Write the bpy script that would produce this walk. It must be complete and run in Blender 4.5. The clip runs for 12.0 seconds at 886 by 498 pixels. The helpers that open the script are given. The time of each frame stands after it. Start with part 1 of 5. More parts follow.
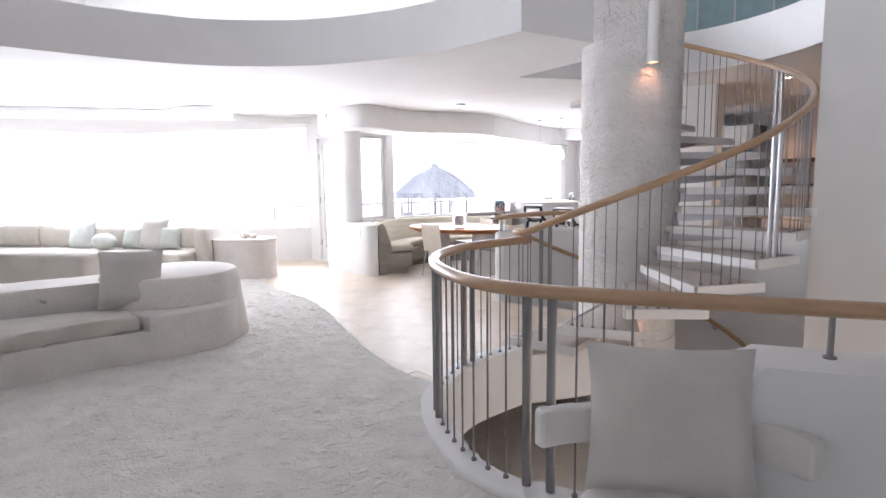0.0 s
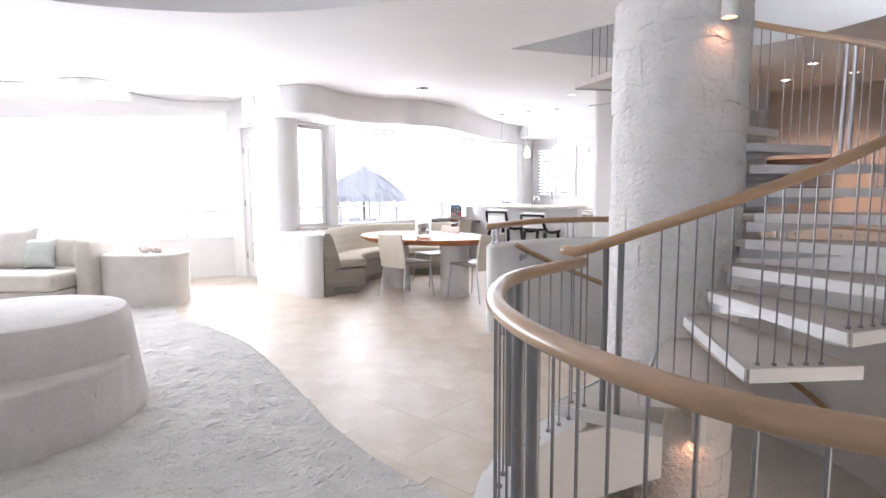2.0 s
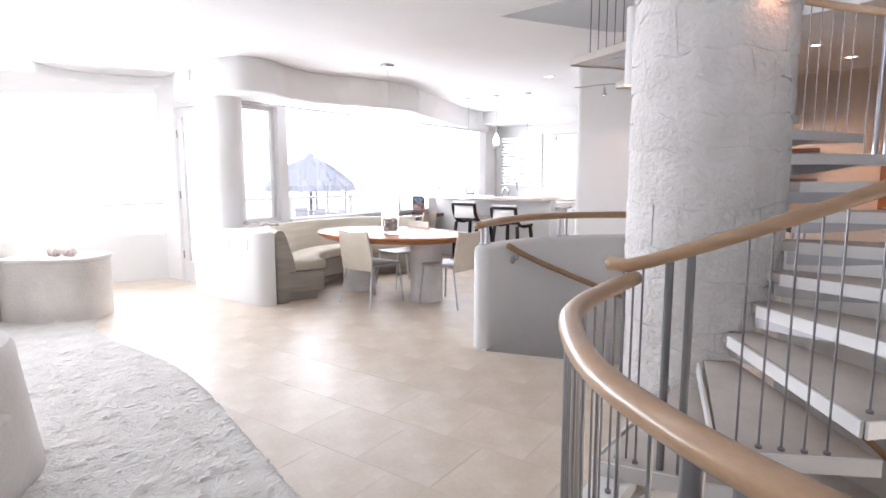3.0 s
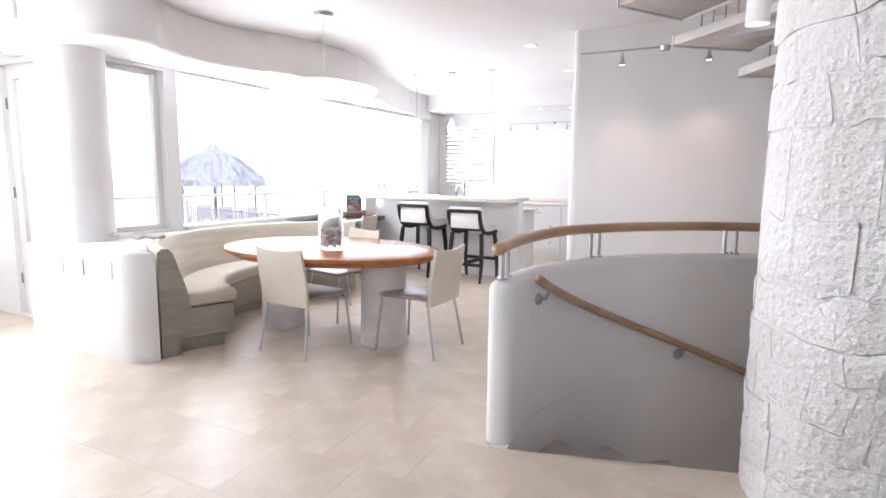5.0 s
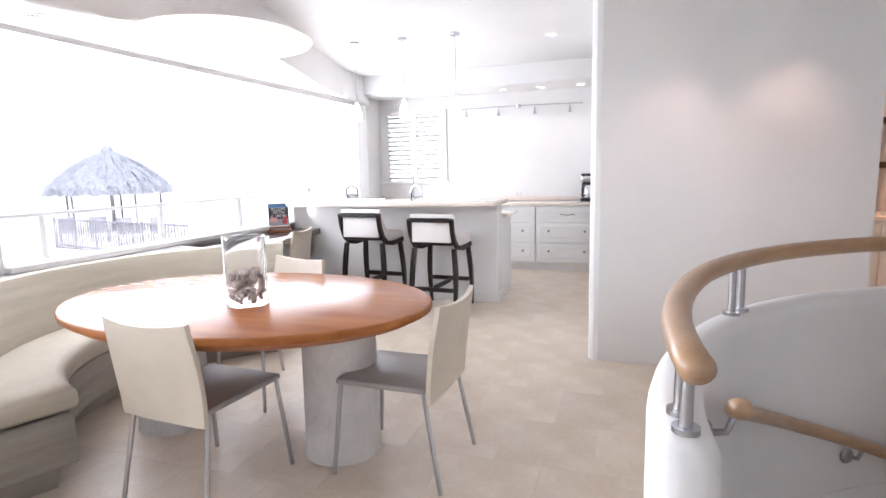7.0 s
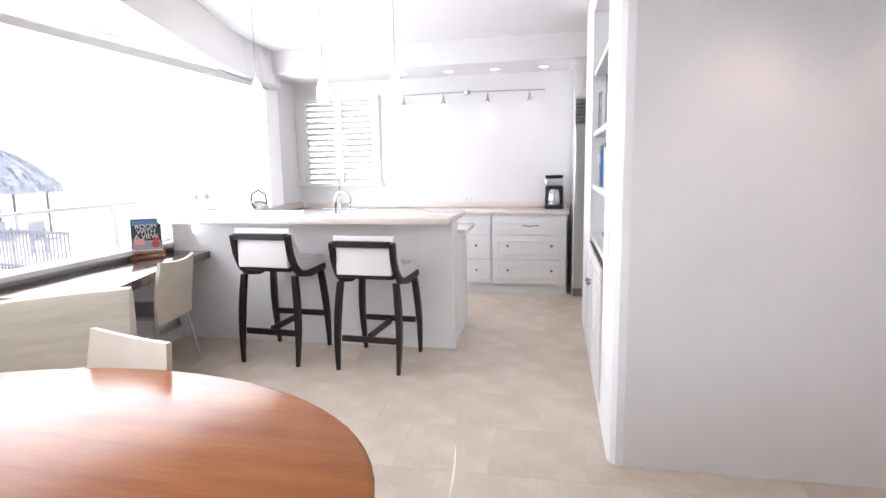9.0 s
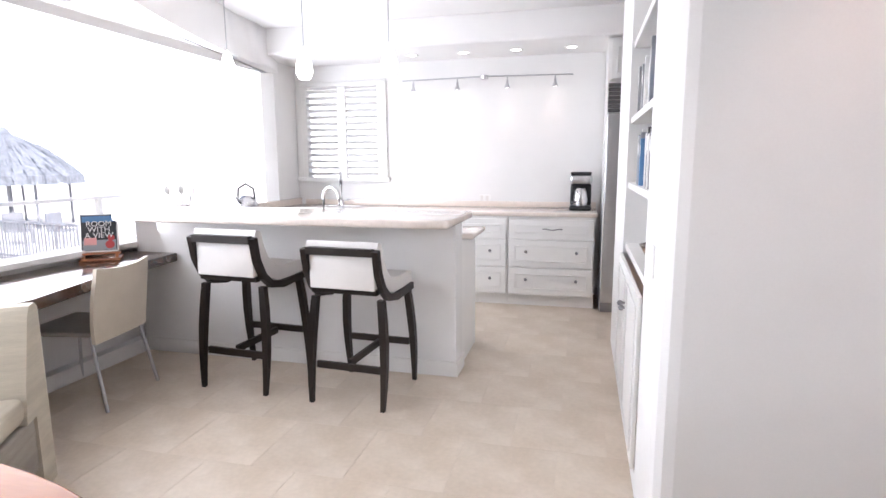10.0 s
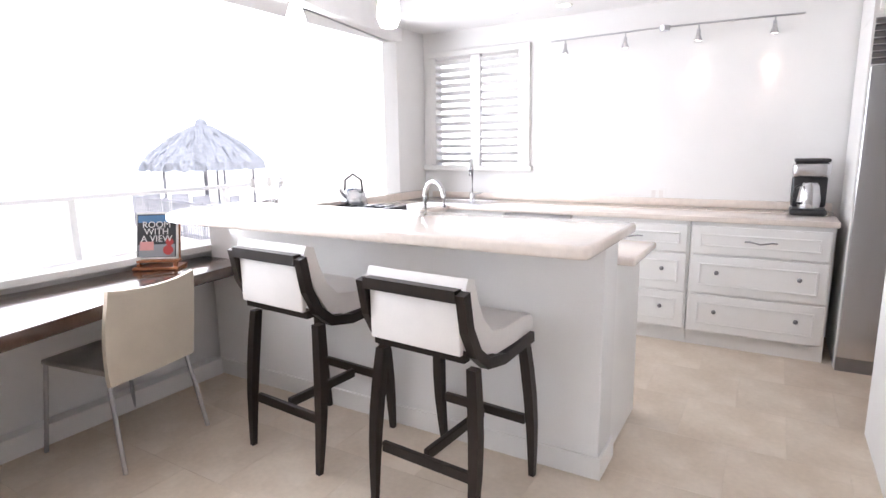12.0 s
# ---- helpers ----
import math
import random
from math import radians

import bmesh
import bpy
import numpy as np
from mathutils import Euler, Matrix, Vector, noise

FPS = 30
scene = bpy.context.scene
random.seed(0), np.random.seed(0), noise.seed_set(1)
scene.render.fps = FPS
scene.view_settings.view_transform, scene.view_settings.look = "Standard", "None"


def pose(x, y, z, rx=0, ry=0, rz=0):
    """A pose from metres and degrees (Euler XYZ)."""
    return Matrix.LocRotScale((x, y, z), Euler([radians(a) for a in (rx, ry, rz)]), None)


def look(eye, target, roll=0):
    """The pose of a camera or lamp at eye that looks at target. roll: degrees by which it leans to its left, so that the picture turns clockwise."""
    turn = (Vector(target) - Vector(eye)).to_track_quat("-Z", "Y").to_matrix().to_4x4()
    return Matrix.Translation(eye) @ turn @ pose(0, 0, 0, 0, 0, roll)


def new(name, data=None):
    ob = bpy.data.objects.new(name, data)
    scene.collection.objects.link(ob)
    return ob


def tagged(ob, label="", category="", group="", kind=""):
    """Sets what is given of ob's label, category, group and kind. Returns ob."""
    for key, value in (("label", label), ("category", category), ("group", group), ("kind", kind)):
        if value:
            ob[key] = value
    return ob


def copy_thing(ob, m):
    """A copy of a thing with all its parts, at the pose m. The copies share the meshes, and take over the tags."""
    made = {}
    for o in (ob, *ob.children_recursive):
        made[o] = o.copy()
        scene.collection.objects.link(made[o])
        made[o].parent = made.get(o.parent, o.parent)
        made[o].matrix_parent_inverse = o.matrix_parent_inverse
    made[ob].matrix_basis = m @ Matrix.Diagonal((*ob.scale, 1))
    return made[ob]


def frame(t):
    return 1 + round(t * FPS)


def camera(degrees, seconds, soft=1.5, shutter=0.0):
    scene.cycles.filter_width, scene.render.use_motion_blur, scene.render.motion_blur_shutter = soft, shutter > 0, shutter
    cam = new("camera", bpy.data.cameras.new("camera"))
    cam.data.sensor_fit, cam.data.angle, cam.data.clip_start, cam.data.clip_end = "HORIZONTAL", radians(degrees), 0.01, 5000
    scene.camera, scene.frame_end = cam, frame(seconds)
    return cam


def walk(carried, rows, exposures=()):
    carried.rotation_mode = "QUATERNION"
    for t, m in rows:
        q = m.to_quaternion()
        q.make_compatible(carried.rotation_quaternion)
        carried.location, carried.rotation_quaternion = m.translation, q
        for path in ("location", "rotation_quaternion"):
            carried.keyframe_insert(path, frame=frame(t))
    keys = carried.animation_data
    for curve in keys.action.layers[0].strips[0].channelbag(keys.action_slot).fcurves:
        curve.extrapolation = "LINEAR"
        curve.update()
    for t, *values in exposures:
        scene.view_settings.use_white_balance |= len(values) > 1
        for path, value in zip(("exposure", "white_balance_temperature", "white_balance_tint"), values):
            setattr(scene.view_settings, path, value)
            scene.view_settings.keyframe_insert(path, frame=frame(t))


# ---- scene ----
cam = camera(77.2, 12.0)
PATH = [
    (0, (1.803, -0.563, 1.387), (1.388, 1.38, 1.161), -0.7),
    (0.5, (1.625, -0.232, 1.369), (1.257, 1.721, 1.145), -0.8),
    (1, (1.397, 0.108, 1.375), (1.102, 2.072, 1.147), -0.8),
    (1.5, (1.183, 0.47, 1.384), (0.963, 2.445, 1.16), -1.1),
    (2, (0.976, 0.893, 1.348), (0.84, 2.877, 1.134), -0.3),
    (2.5, (0.808, 1.3, 1.35), (0.769, 3.287, 1.123), -0.1),
    (3, (0.654, 1.69, 1.37), (0.71, 3.673, 1.116), -0.1),
    (5, (0.304, 3.47, 1.355), (0.667, 5.419, 1.089), 0.6),
    (5.5, (0.297, 3.854, 1.379), (0.718, 5.791, 1.114), 0.1),
    (6, (0.283, 4.411, 1.374), (0.772, 6.332, 1.107), -0.2),
    (6.5, (0.283, 4.837, 1.383), (0.84, 6.738, 1.103), -0.7),
    (7, (0.317, 5.246, 1.365), (0.933, 7.128, 1.085), -1.3),
    (9, (0.746, 6.687, 1.417), (1.593, 8.474, 1.118), -1.1),
    (9.5, (0.975, 6.994, 1.398), (1.813, 8.785, 1.1), -0.7),
    (10, (1.197, 7.27, 1.378), (1.959, 9.093, 1.071), -0.3),
    (10.5, (1.391, 7.568, 1.353), (2.023, 9.439, 1.037), -0.3),
    (11, (1.61, 7.812, 1.372), (2.067, 9.729, 1.03), -0.2),
    (11.5, (1.75, 8.104, 1.336), (2.045, 10.053, 1.001), -0.8),
    (12, (1.748, 8.372, 1.375), (1.952, 10.33, 1.021), -0.8),
]
walk(cam, [(t, look(eye, target, roll)) for t, eye, target, roll in PATH],
     [(0.0, 0.82, 6000, 16), (2.0, 0.88, 6000, 16), (5.0, 0.95, 6000, 16), (7.0, 0.93, 6000, 16), (9.0, 0.89, 5990, 16), (12.0, 0.93, 6150, 16)])

# ---- light ----
world = bpy.data.worlds.new("world")
scene.world = world
world.use_nodes = True
wn = world.node_tree
sky = wn.nodes.new("ShaderNodeTexSky")
sky.sky_type, sky.sun_disc = "NISHITA", False
sky.dust_density = 3.0
sky.sun_elevation, sky.sun_rotation = radians(53), radians(155)
wn.nodes["Background"].inputs["Strength"].default_value = 0.15
wn.links.new(sky.outputs["Color"], wn.nodes["Background"].inputs["Color"])
sun = new("sun", bpy.data.lights.new("sun", "SUN"))
sun.data.energy, sun.data.angle, sun.data.color = 4.0, radians(0.5), (1.0, 0.95, 0.88)
sun.matrix_basis = look((0, 0, 20), (-5.0, 11.0, 4))


def area_light(name, eye, target, wide, high, watts, colour=(0.955, 0.98, 1.0)):
    """An area lamp, for sky light through an opening and for added fill."""
    lamp = new(name, bpy.data.lights.new(name, "AREA"))
    lamp.data.shape, lamp.data.size, lamp.data.size_y = "RECTANGLE", wide, high
    lamp.data.energy, lamp.data.color = watts, colour
    lamp.matrix_basis = look(eye, target)
    return lamp


def spot(name, eye, target, watts, degrees, colour=(1.0, 0.6, 0.35), blend=0.6):
    lamp = new(name, bpy.data.lights.new(name, "SPOT"))
    lamp.data.energy, lamp.data.spot_size, lamp.data.spot_blend = watts, radians(degrees), blend
    lamp.data.color, lamp.data.shadow_soft_size = colour, 0.02
    lamp.matrix_basis = look(eye, target)
    return lamp


K_TURN = radians(-36.8)


def from_kitchen(u, v, z):
    return Vector((2.6 + u * math.cos(K_TURN) - v * math.sin(K_TURN), 10.42 + u * math.sin(K_TURN) + v * math.cos(K_TURN), z))


area_light("window_light_dining", from_kitchen(-2.30, -0.75, 1.6), from_kitchen(5, -1.0, 2.3), 5.5, 1.4, 67)
area_light("window_light_living", (-5.2, 7.7, 1.6), (-2.0, 0.0, 2.5), 6.0, 1.8, 180)
area_light("window_light_upper", (-3.0, 8.8, 4.3), (0.5, 0.0, 0.5), 9.0, 1.8, 280)
# added fill before the plain south wall, brightens column and stair wall
area_light("fill_light_south", (-0.5, -4.4, 4.5), (3.2, 5.0, 4.1), 6.0, 1.6, 26).data.spread = radians(52)


# ---- materials ----
def material(name, colour, rough=0.6, metal=0.0, vary=0.06, scale=6.0, fine=90.0, bump=0.15, depth=0.01, second=None,
             spots=None, island=0.0, each=0.0, stretch=(1, 1, 1), coat=0.0, sheen=0.0, gloss=0.5):
    """A surface with colour drift at two scales, fine relief and, if asked, a second tint or pits."""
    m = bpy.data.materials.new(name)
    m.use_nodes = True
    t = m.node_tree
    b = t.nodes["Principled BSDF"]
    b.inputs["Roughness"].default_value, b.inputs["Metallic"].default_value = rough, metal
    b.inputs["Coat Weight"].default_value = coat
    b.inputs["Specular IOR Level"].default_value = gloss
    b.inputs["Coat Roughness"].default_value = 0.12
    b.inputs["Sheen Weight"].default_value = sheen
    co = t.nodes.new("ShaderNodeTexCoord")
    mp = t.nodes.new("ShaderNodeMapping")
    mp.inputs["Scale"].default_value = stretch
    t.links.new(co.outputs["Object"], mp.inputs["Vector"])
    big, small = t.nodes.new("ShaderNodeTexNoise"), t.nodes.new("ShaderNodeTexNoise")
    for n, s, d in ((big, scale, 4.0), (small, fine, 3.0)):
        n.inputs["Scale"].default_value, n.inputs["Detail"].default_value = s, d
        t.links.new(mp.outputs["Vector"], n.inputs["Vector"])
    dark = tuple(c * (1 - 2.2 * vary) for c in colour)
    mix = t.nodes.new("ShaderNodeMix")
    mix.data_type = "RGBA"
    mix.inputs[6].default_value, mix.inputs[7].default_value = (*(second or dark), 1), (*colour, 1)
    ramp = t.nodes.new("ShaderNodeMapRange")
    ramp.inputs["From Min"].default_value, ramp.inputs["From Max"].default_value = 0.36, 0.62
    t.links.new(big.outputs["Fac"], ramp.inputs["Value"])
    t.links.new(ramp.outputs["Result"], mix.inputs["Factor"])
    grain = t.nodes.new("ShaderNodeMapRange")
    grain.inputs["To Min"].default_value, grain.inputs["To Max"].default_value = 1 - 2 * vary, 1 + vary
    t.links.new(small.outputs["Fac"], grain.inputs["Value"])
    value = grain.outputs["Result"]
    if island or each:
        src = t.nodes.new("ShaderNodeNewGeometry").outputs["Random Per Island"] if island else t.nodes.new("ShaderNodeObjectInfo").outputs["Random"]
        r = t.nodes.new("ShaderNodeMapRange")
        r.inputs["To Min"].default_value, r.inputs["To Max"].default_value = 1 - (island or each), 1 + 0.4 * (island or each)
        t.links.new(src, r.inputs["Value"])
        mul = t.nodes.new("ShaderNodeMath")
        mul.operation = "MULTIPLY"
        t.links.new(value, mul.inputs[0])
        t.links.new(r.outputs["Result"], mul.inputs[1])
        value = mul.outputs["Value"]
    tint = t.nodes.new("ShaderNodeVectorMath")
    tint.operation = "SCALE"
    t.links.new(mix.outputs[2], tint.inputs[0])
    t.links.new(value, tint.inputs["Scale"])
    out = tint.outputs["Vector"]
    if spots:
        vor = t.nodes.new("ShaderNodeTexNoise")
        vor.inputs["Scale"].default_value, vor.inputs["Detail"].default_value = spots[1], 2.0
        t.links.new(co.outputs["Object"], vor.inputs["Vector"])
        cut = t.nodes.new("ShaderNodeMapRange")
        cut.inputs["From Min"].default_value, cut.inputs["From Max"].default_value = spots[2], spots[2] + 0.04
        t.links.new(vor.outputs["Fac"], cut.inputs["Value"])
        pit = t.nodes.new("ShaderNodeMix")
        pit.data_type = "RGBA"
        t.links.new(cut.outputs["Result"], pit.inputs["Factor"])
        t.links.new(out, pit.inputs[6])
        pit.inputs[7].default_value = (*spots[0], 1)
        out = pit.outputs[2]
    t.links.new(out, b.inputs["Base Color"])
    if bump:
        add = t.nodes.new("ShaderNodeMath")
        add.operation = "ADD"
        t.links.new(big.outputs["Fac"], add.inputs[0])
        t.links.new(small.outputs["Fac"], add.inputs[1])
        bp = t.nodes.new("ShaderNodeBump")
        bp.inputs["Strength"].default_value, bp.inputs["Distance"].default_value = bump, depth
        t.links.new(add.outputs["Value"], bp.inputs["Height"])
        t.links.new(bp.outputs["Normal"], b.inputs["Normal"])
    return m


def glow(name, colour, strength):
    m = bpy.data.materials.new(name)
    m.use_nodes = True
    b = m.node_tree.nodes["Principled BSDF"]
    b.inputs["Base Color"].default_value = (*colour, 1)
    b.inputs["Emission Color"].default_value, b.inputs["Emission Strength"].default_value = (*colour, 1), strength
    return m


def clear_glass(name, rough=0.0, tint=(1, 1, 1)):
    m = bpy.data.materials.new(name)
    m.use_nodes = True
    b = m.node_tree.nodes["Principled BSDF"]
    b.inputs["Base Color"].default_value = (*tint, 1)
    b.inputs["Transmission Weight"].default_value, b.inputs["Roughness"].default_value, b.inputs["IOR"].default_value = 1.0, rough, 1.45
    return m


plaster = material("plaster", (0.80, 0.79, 0.775), 0.75, vary=0.015, scale=2.0, fine=120, bump=0.08, depth=0.004)
ceiling_paint = material("ceiling_paint", (0.82, 0.81, 0.80), 0.8, vary=0.015, scale=1.5, fine=140, bump=0.08, depth=0.004)
bench_plaster = material("bench_plaster", (0.78, 0.735, 0.69), 0.8, vary=0.05, scale=3.0, fine=45, bump=0.35, depth=0.012, spots=((0.42, 0.39, 0.36), 9.0, 0.73))
travertine = material("travertine", (0.70, 0.61, 0.505), 0.40, vary=0.06, scale=4.0, fine=40, bump=0.05, depth=0.004, second=(0.62, 0.52, 0.41), each=0.06)
travertine_far = material("travertine_far", (0.70, 0.61, 0.505), 0.40, vary=0.06, scale=4.0, fine=40, bump=0.05, depth=0.004, second=(0.62, 0.52, 0.41), island=0.06)
grout = material("grout", (0.68, 0.595, 0.49), 0.45, vary=0.045, scale=4.0, fine=40)
carpet_wool = material("carpet_wool", (0.76, 0.725, 0.675), 0.95, vary=0.05, scale=5.0, fine=60, bump=0.7, depth=0.02, sheen=0.2)
column_stone = material("column_stone", (0.79, 0.765, 0.74), 0.85, vary=0.03, scale=4.0, fine=30, bump=0.9, depth=0.03, second=(0.72, 0.69, 0.655), each=0.025, spots=((0.40, 0.37, 0.34), 14.0, 0.77))
column_core = material("column_core", (0.76, 0.735, 0.71), 0.9, vary=0.05, scale=6.0, fine=40, bump=0.5, depth=0.015)
oak = material("oak", (0.47, 0.30, 0.17), 0.32, vary=0.07, scale=5.0, fine=50, bump=0.05, depth=0.003, stretch=(1, 1, 6), coat=0.3)
steel = material("steel", (0.52, 0.52, 0.54), 0.28, 1.0, vary=0.03, scale=8, bump=0.02)
dark_steel = material("dark_steel", (0.26, 0.255, 0.26), 0.38, 0.7, vary=0.04, scale=8, bump=0.02)
white_lacquer = material("white_lacquer", (0.80, 0.79, 0.77), 0.35, vary=0.012, scale=3, bump=0.02)
quartz = material("quartz", (0.82, 0.735, 0.66), 0.15, vary=0.03, scale=30, fine=220, bump=0.01, coat=0.4)
cream_fabric = material("cream_fabric", (0.63, 0.585, 0.52), 0.9, vary=0.05, scale=5, fine=250, bump=0.35, depth=0.004, sheen=0.3)
seat_fabric = material("seat_fabric", (0.64, 0.605, 0.57), 0.9, vary=0.05, scale=4, fine=260, bump=0.4, depth=0.004, sheen=0.3)
striped_fabric = material("striped_fabric", (0.38, 0.345, 0.295), 0.85, vary=0.08, scale=3, fine=30, bump=0.3, depth=0.006, stretch=(0.6, 0.6, 7))
banquette_cream = material("banquette_cream", (0.60, 0.545, 0.44), 0.85, vary=0.06, scale=3, fine=30, bump=0.3, depth=0.006, stretch=(0.6, 0.6, 7))
cushion_blue = material("cushion_blue", (0.58, 0.61, 0.57), 0.9, vary=0.06, scale=8, fine=200, bump=0.3, sheen=0.3)
leather = material("leather", (0.66, 0.59, 0.485), 0.5, vary=0.03, scale=7, fine=180, bump=0.12, depth=0.003)
seat_leather = material("seat_leather", (0.36, 0.335, 0.31), 0.35, vary=0.05, scale=7, fine=180, bump=0.12, depth=0.003)
white_leather = material("white_leather", (0.74, 0.71, 0.68), 0.45, vary=0.02, scale=7, fine=160, bump=0.1, depth=0.003)
espresso = material("espresso", (0.022, 0.015, 0.012), 0.35, vary=0.15, scale=6, fine=60, bump=0.05, stretch=(1, 1, 0.2), coat=0.05, gloss=0.3)
desk_wood = material("desk_wood", (0.085, 0.045, 0.03), 0.18, vary=0.12, scale=5, fine=60, bump=0.03, stretch=(0.3, 3, 1), coat=0.5)
table_wood = material("table_wood", (0.45, 0.175, 0.06), 0.20, vary=0.10, scale=2.5, fine=25, bump=0.03, stretch=(0.5, 3.5, 1), second=(0.35, 0.125, 0.042), coat=0.0, gloss=0.06)
door_wood = material("door_wood", (0.42, 0.17, 0.075), 0.4, vary=0.10, scale=3, fine=40, bump=0.06, stretch=(4, 4, 0.4))
dark_door_wood = material("dark_door_wood", (0.05, 0.03, 0.022), 0.4, vary=0.12, scale=4, fine=40, bump=0.06, stretch=(4, 4, 0.4))
stainless = material("stainless", (0.62, 0.62, 0.63), 0.24, 1.0, vary=0.03, scale=1.5, fine=200, bump=0.03, depth=0.002, stretch=(8, 8, 0.4))
black_plastic = material("black_plastic", (0.02, 0.02, 0.022), 0.35, vary=0.05, bump=0.02)
# bluish cast of haze and glare is mixed into the next two colours
thatch_hazed = material("thatch_hazed", (0.32, 0.345, 0.39), 0.95, vary=0.20, scale=10, fine=60, bump=1.0, depth=0.03, stretch=(1, 1, 0.3))
pole_wood_hazed = material("pole_wood_hazed", (0.26, 0.27, 0.30), 0.8, vary=0.1)
sand = material("sand", (0.72, 0.68, 0.62), 0.95, vary=0.06, scale=0.8, fine=20, bump=0.4, depth=0.03)
sea = material("sea", (0.62, 0.70, 0.72), 0.5, vary=0.08, scale=0.05, fine=1.5, bump=0.4, depth=0.1)
beige_wall = material("beige_wall", (0.56, 0.48, 0.40), 0.8, vary=0.03, scale=1.5, fine=90, bump=0.1, depth=0.004)
tread_stone = material("tread_stone", (0.56, 0.51, 0.46), 0.5, vary=0.05, scale=5, fine=60, bump=0.12, depth=0.004)
alcove_wall = material("alcove_wall", (0.68, 0.60, 0.54), 0.8, vary=0.02, scale=1.5, fine=90, bump=0.1, depth=0.004)
teal_glass = material("teal_glass", (0.30, 0.42, 0.44), 0.12, vary=0.05, bump=0.0)
shell = material("shell", (0.84, 0.72, 0.65), 0.6, vary=0.15, scale=25, fine=90, bump=0.3, island=0.4)
pane_glass = clear_glass("pane_glass")
jar_glass = clear_glass("jar_glass")
lamp_glow = glow("lamp_glow", (1.0, 0.9, 0.78), 6.0)
saucer_glow = glow("saucer_glow", (1.0, 0.94, 0.85), 0.35)
warm_glow = glow("warm_glow", (1.0, 0.5, 0.25), 8.0)
paper = {}
for key, rgb in dict(white=(0.8, 0.79, 0.77), red=(0.5, 0.06, 0.06), blue=(0.09, 0.22, 0.42), grey=(0.3, 0.31, 0.33), black=(0.03, 0.03, 0.035),
                     tan=(0.5, 0.38, 0.26), pink=(0.75, 0.35, 0.33), green=(0.1, 0.25, 0.12)).items():
    paper[key] = material("paper_" + key, rgb, 0.5, vary=0.04, bump=0.02)


# ---- building helpers ----
def part(name, bm, mat, parent=None, label="", smooth=None):
    """Links a bmesh as one mesh object under a thing or part."""
    me = bpy.data.meshes.new(name)
    bmesh.ops.recalc_face_normals(bm, faces=bm.faces)
    bm.to_mesh(me)
    bm.free()
    me.materials.append(mat)
    if smooth is not None:
        me.shade_smooth()
        me.set_sharp_from_angle(angle=radians(smooth))
    ob = new(name, me)
    ob.parent = parent
    return tagged(ob, label)


def thing(name, m, label, category, group=""):
    return tagged(put(new(name), m), label, category, group)


def put(ob, m):
    ob.matrix_basis = m
    return ob


def box(bm, x0, x1, y0, y1, z0, z1, bevel=0.0, segments=2, m=None):
    at = Matrix.Translation(((x0 + x1) / 2, (y0 + y1) / 2, (z0 + z1) / 2)) @ Matrix.Diagonal((abs(x1 - x0), abs(y1 - y0), abs(z1 - z0), 1))
    made = bmesh.ops.create_cube(bm, size=1, matrix=(m or Matrix()) @ at)
    if bevel:
        edges = list({e for v in made["verts"] for e in v.link_edges})
        bmesh.ops.bevel(bm, geom=edges, offset=bevel, segments=segments, profile=0.5, affect="EDGES")
    return bm


def slab(bm, pts, z0, z1, bevel=0.0, segments=2, top_only=False):
    """An upright prism on a plan outline."""
    vs = [bm.verts.new((x, y, z0)) for x, y in pts]
    face = bm.faces.new(vs)
    made = bmesh.ops.extrude_face_region(bm, geom=[face])
    up = [v for v in made["geom"] if isinstance(v, bmesh.types.BMVert)]
    for v in up:
        v.co.z = z1
    if bevel:
        ups = set(up)
        edges = [e for v in up for e in v.link_edges if all(w in ups for w in e.verts)]
        edges = list(set(edges))
        if not top_only:
            edges += [e for e in face.edges]
        bmesh.ops.bevel(bm, geom=edges, offset=bevel, segments=segments, profile=0.5, affect="EDGES")
    return bm


def cylinder(bm, x, y, z0, z1, r0, r1=None, n=24, m=None):
    at = Matrix.Translation((x, y, (z0 + z1) / 2))
    bmesh.ops.create_cone(bm, cap_ends=True, segments=n, radius1=r0, radius2=r0 if r1 is None else r1, depth=z1 - z0, matrix=(m or Matrix()) @ at)
    return bm


def lathe(bm, profile, n=32, x=0, y=0):
    """Turns a profile of (radius, height) about an upright axis."""
    rings = []
    for r, z in profile:
        if r < 1e-5:
            rings.append([bm.verts.new((x, y, z))])
        else:
            rings.append([bm.verts.new((x + r * math.cos(2 * math.pi * k / n), y + r * math.sin(2 * math.pi * k / n), z)) for k in range(n)])
    for a, b in zip(rings, rings[1:]):
        for k in range(n):
            quad = [a[k % len(a)], a[(k + 1) % len(a)], b[(k + 1) % len(b)], b[k % len(b)]]
            quad = list(dict.fromkeys(quad))
            if len(quad) > 2:
                bm.faces.new(quad)
    return bm


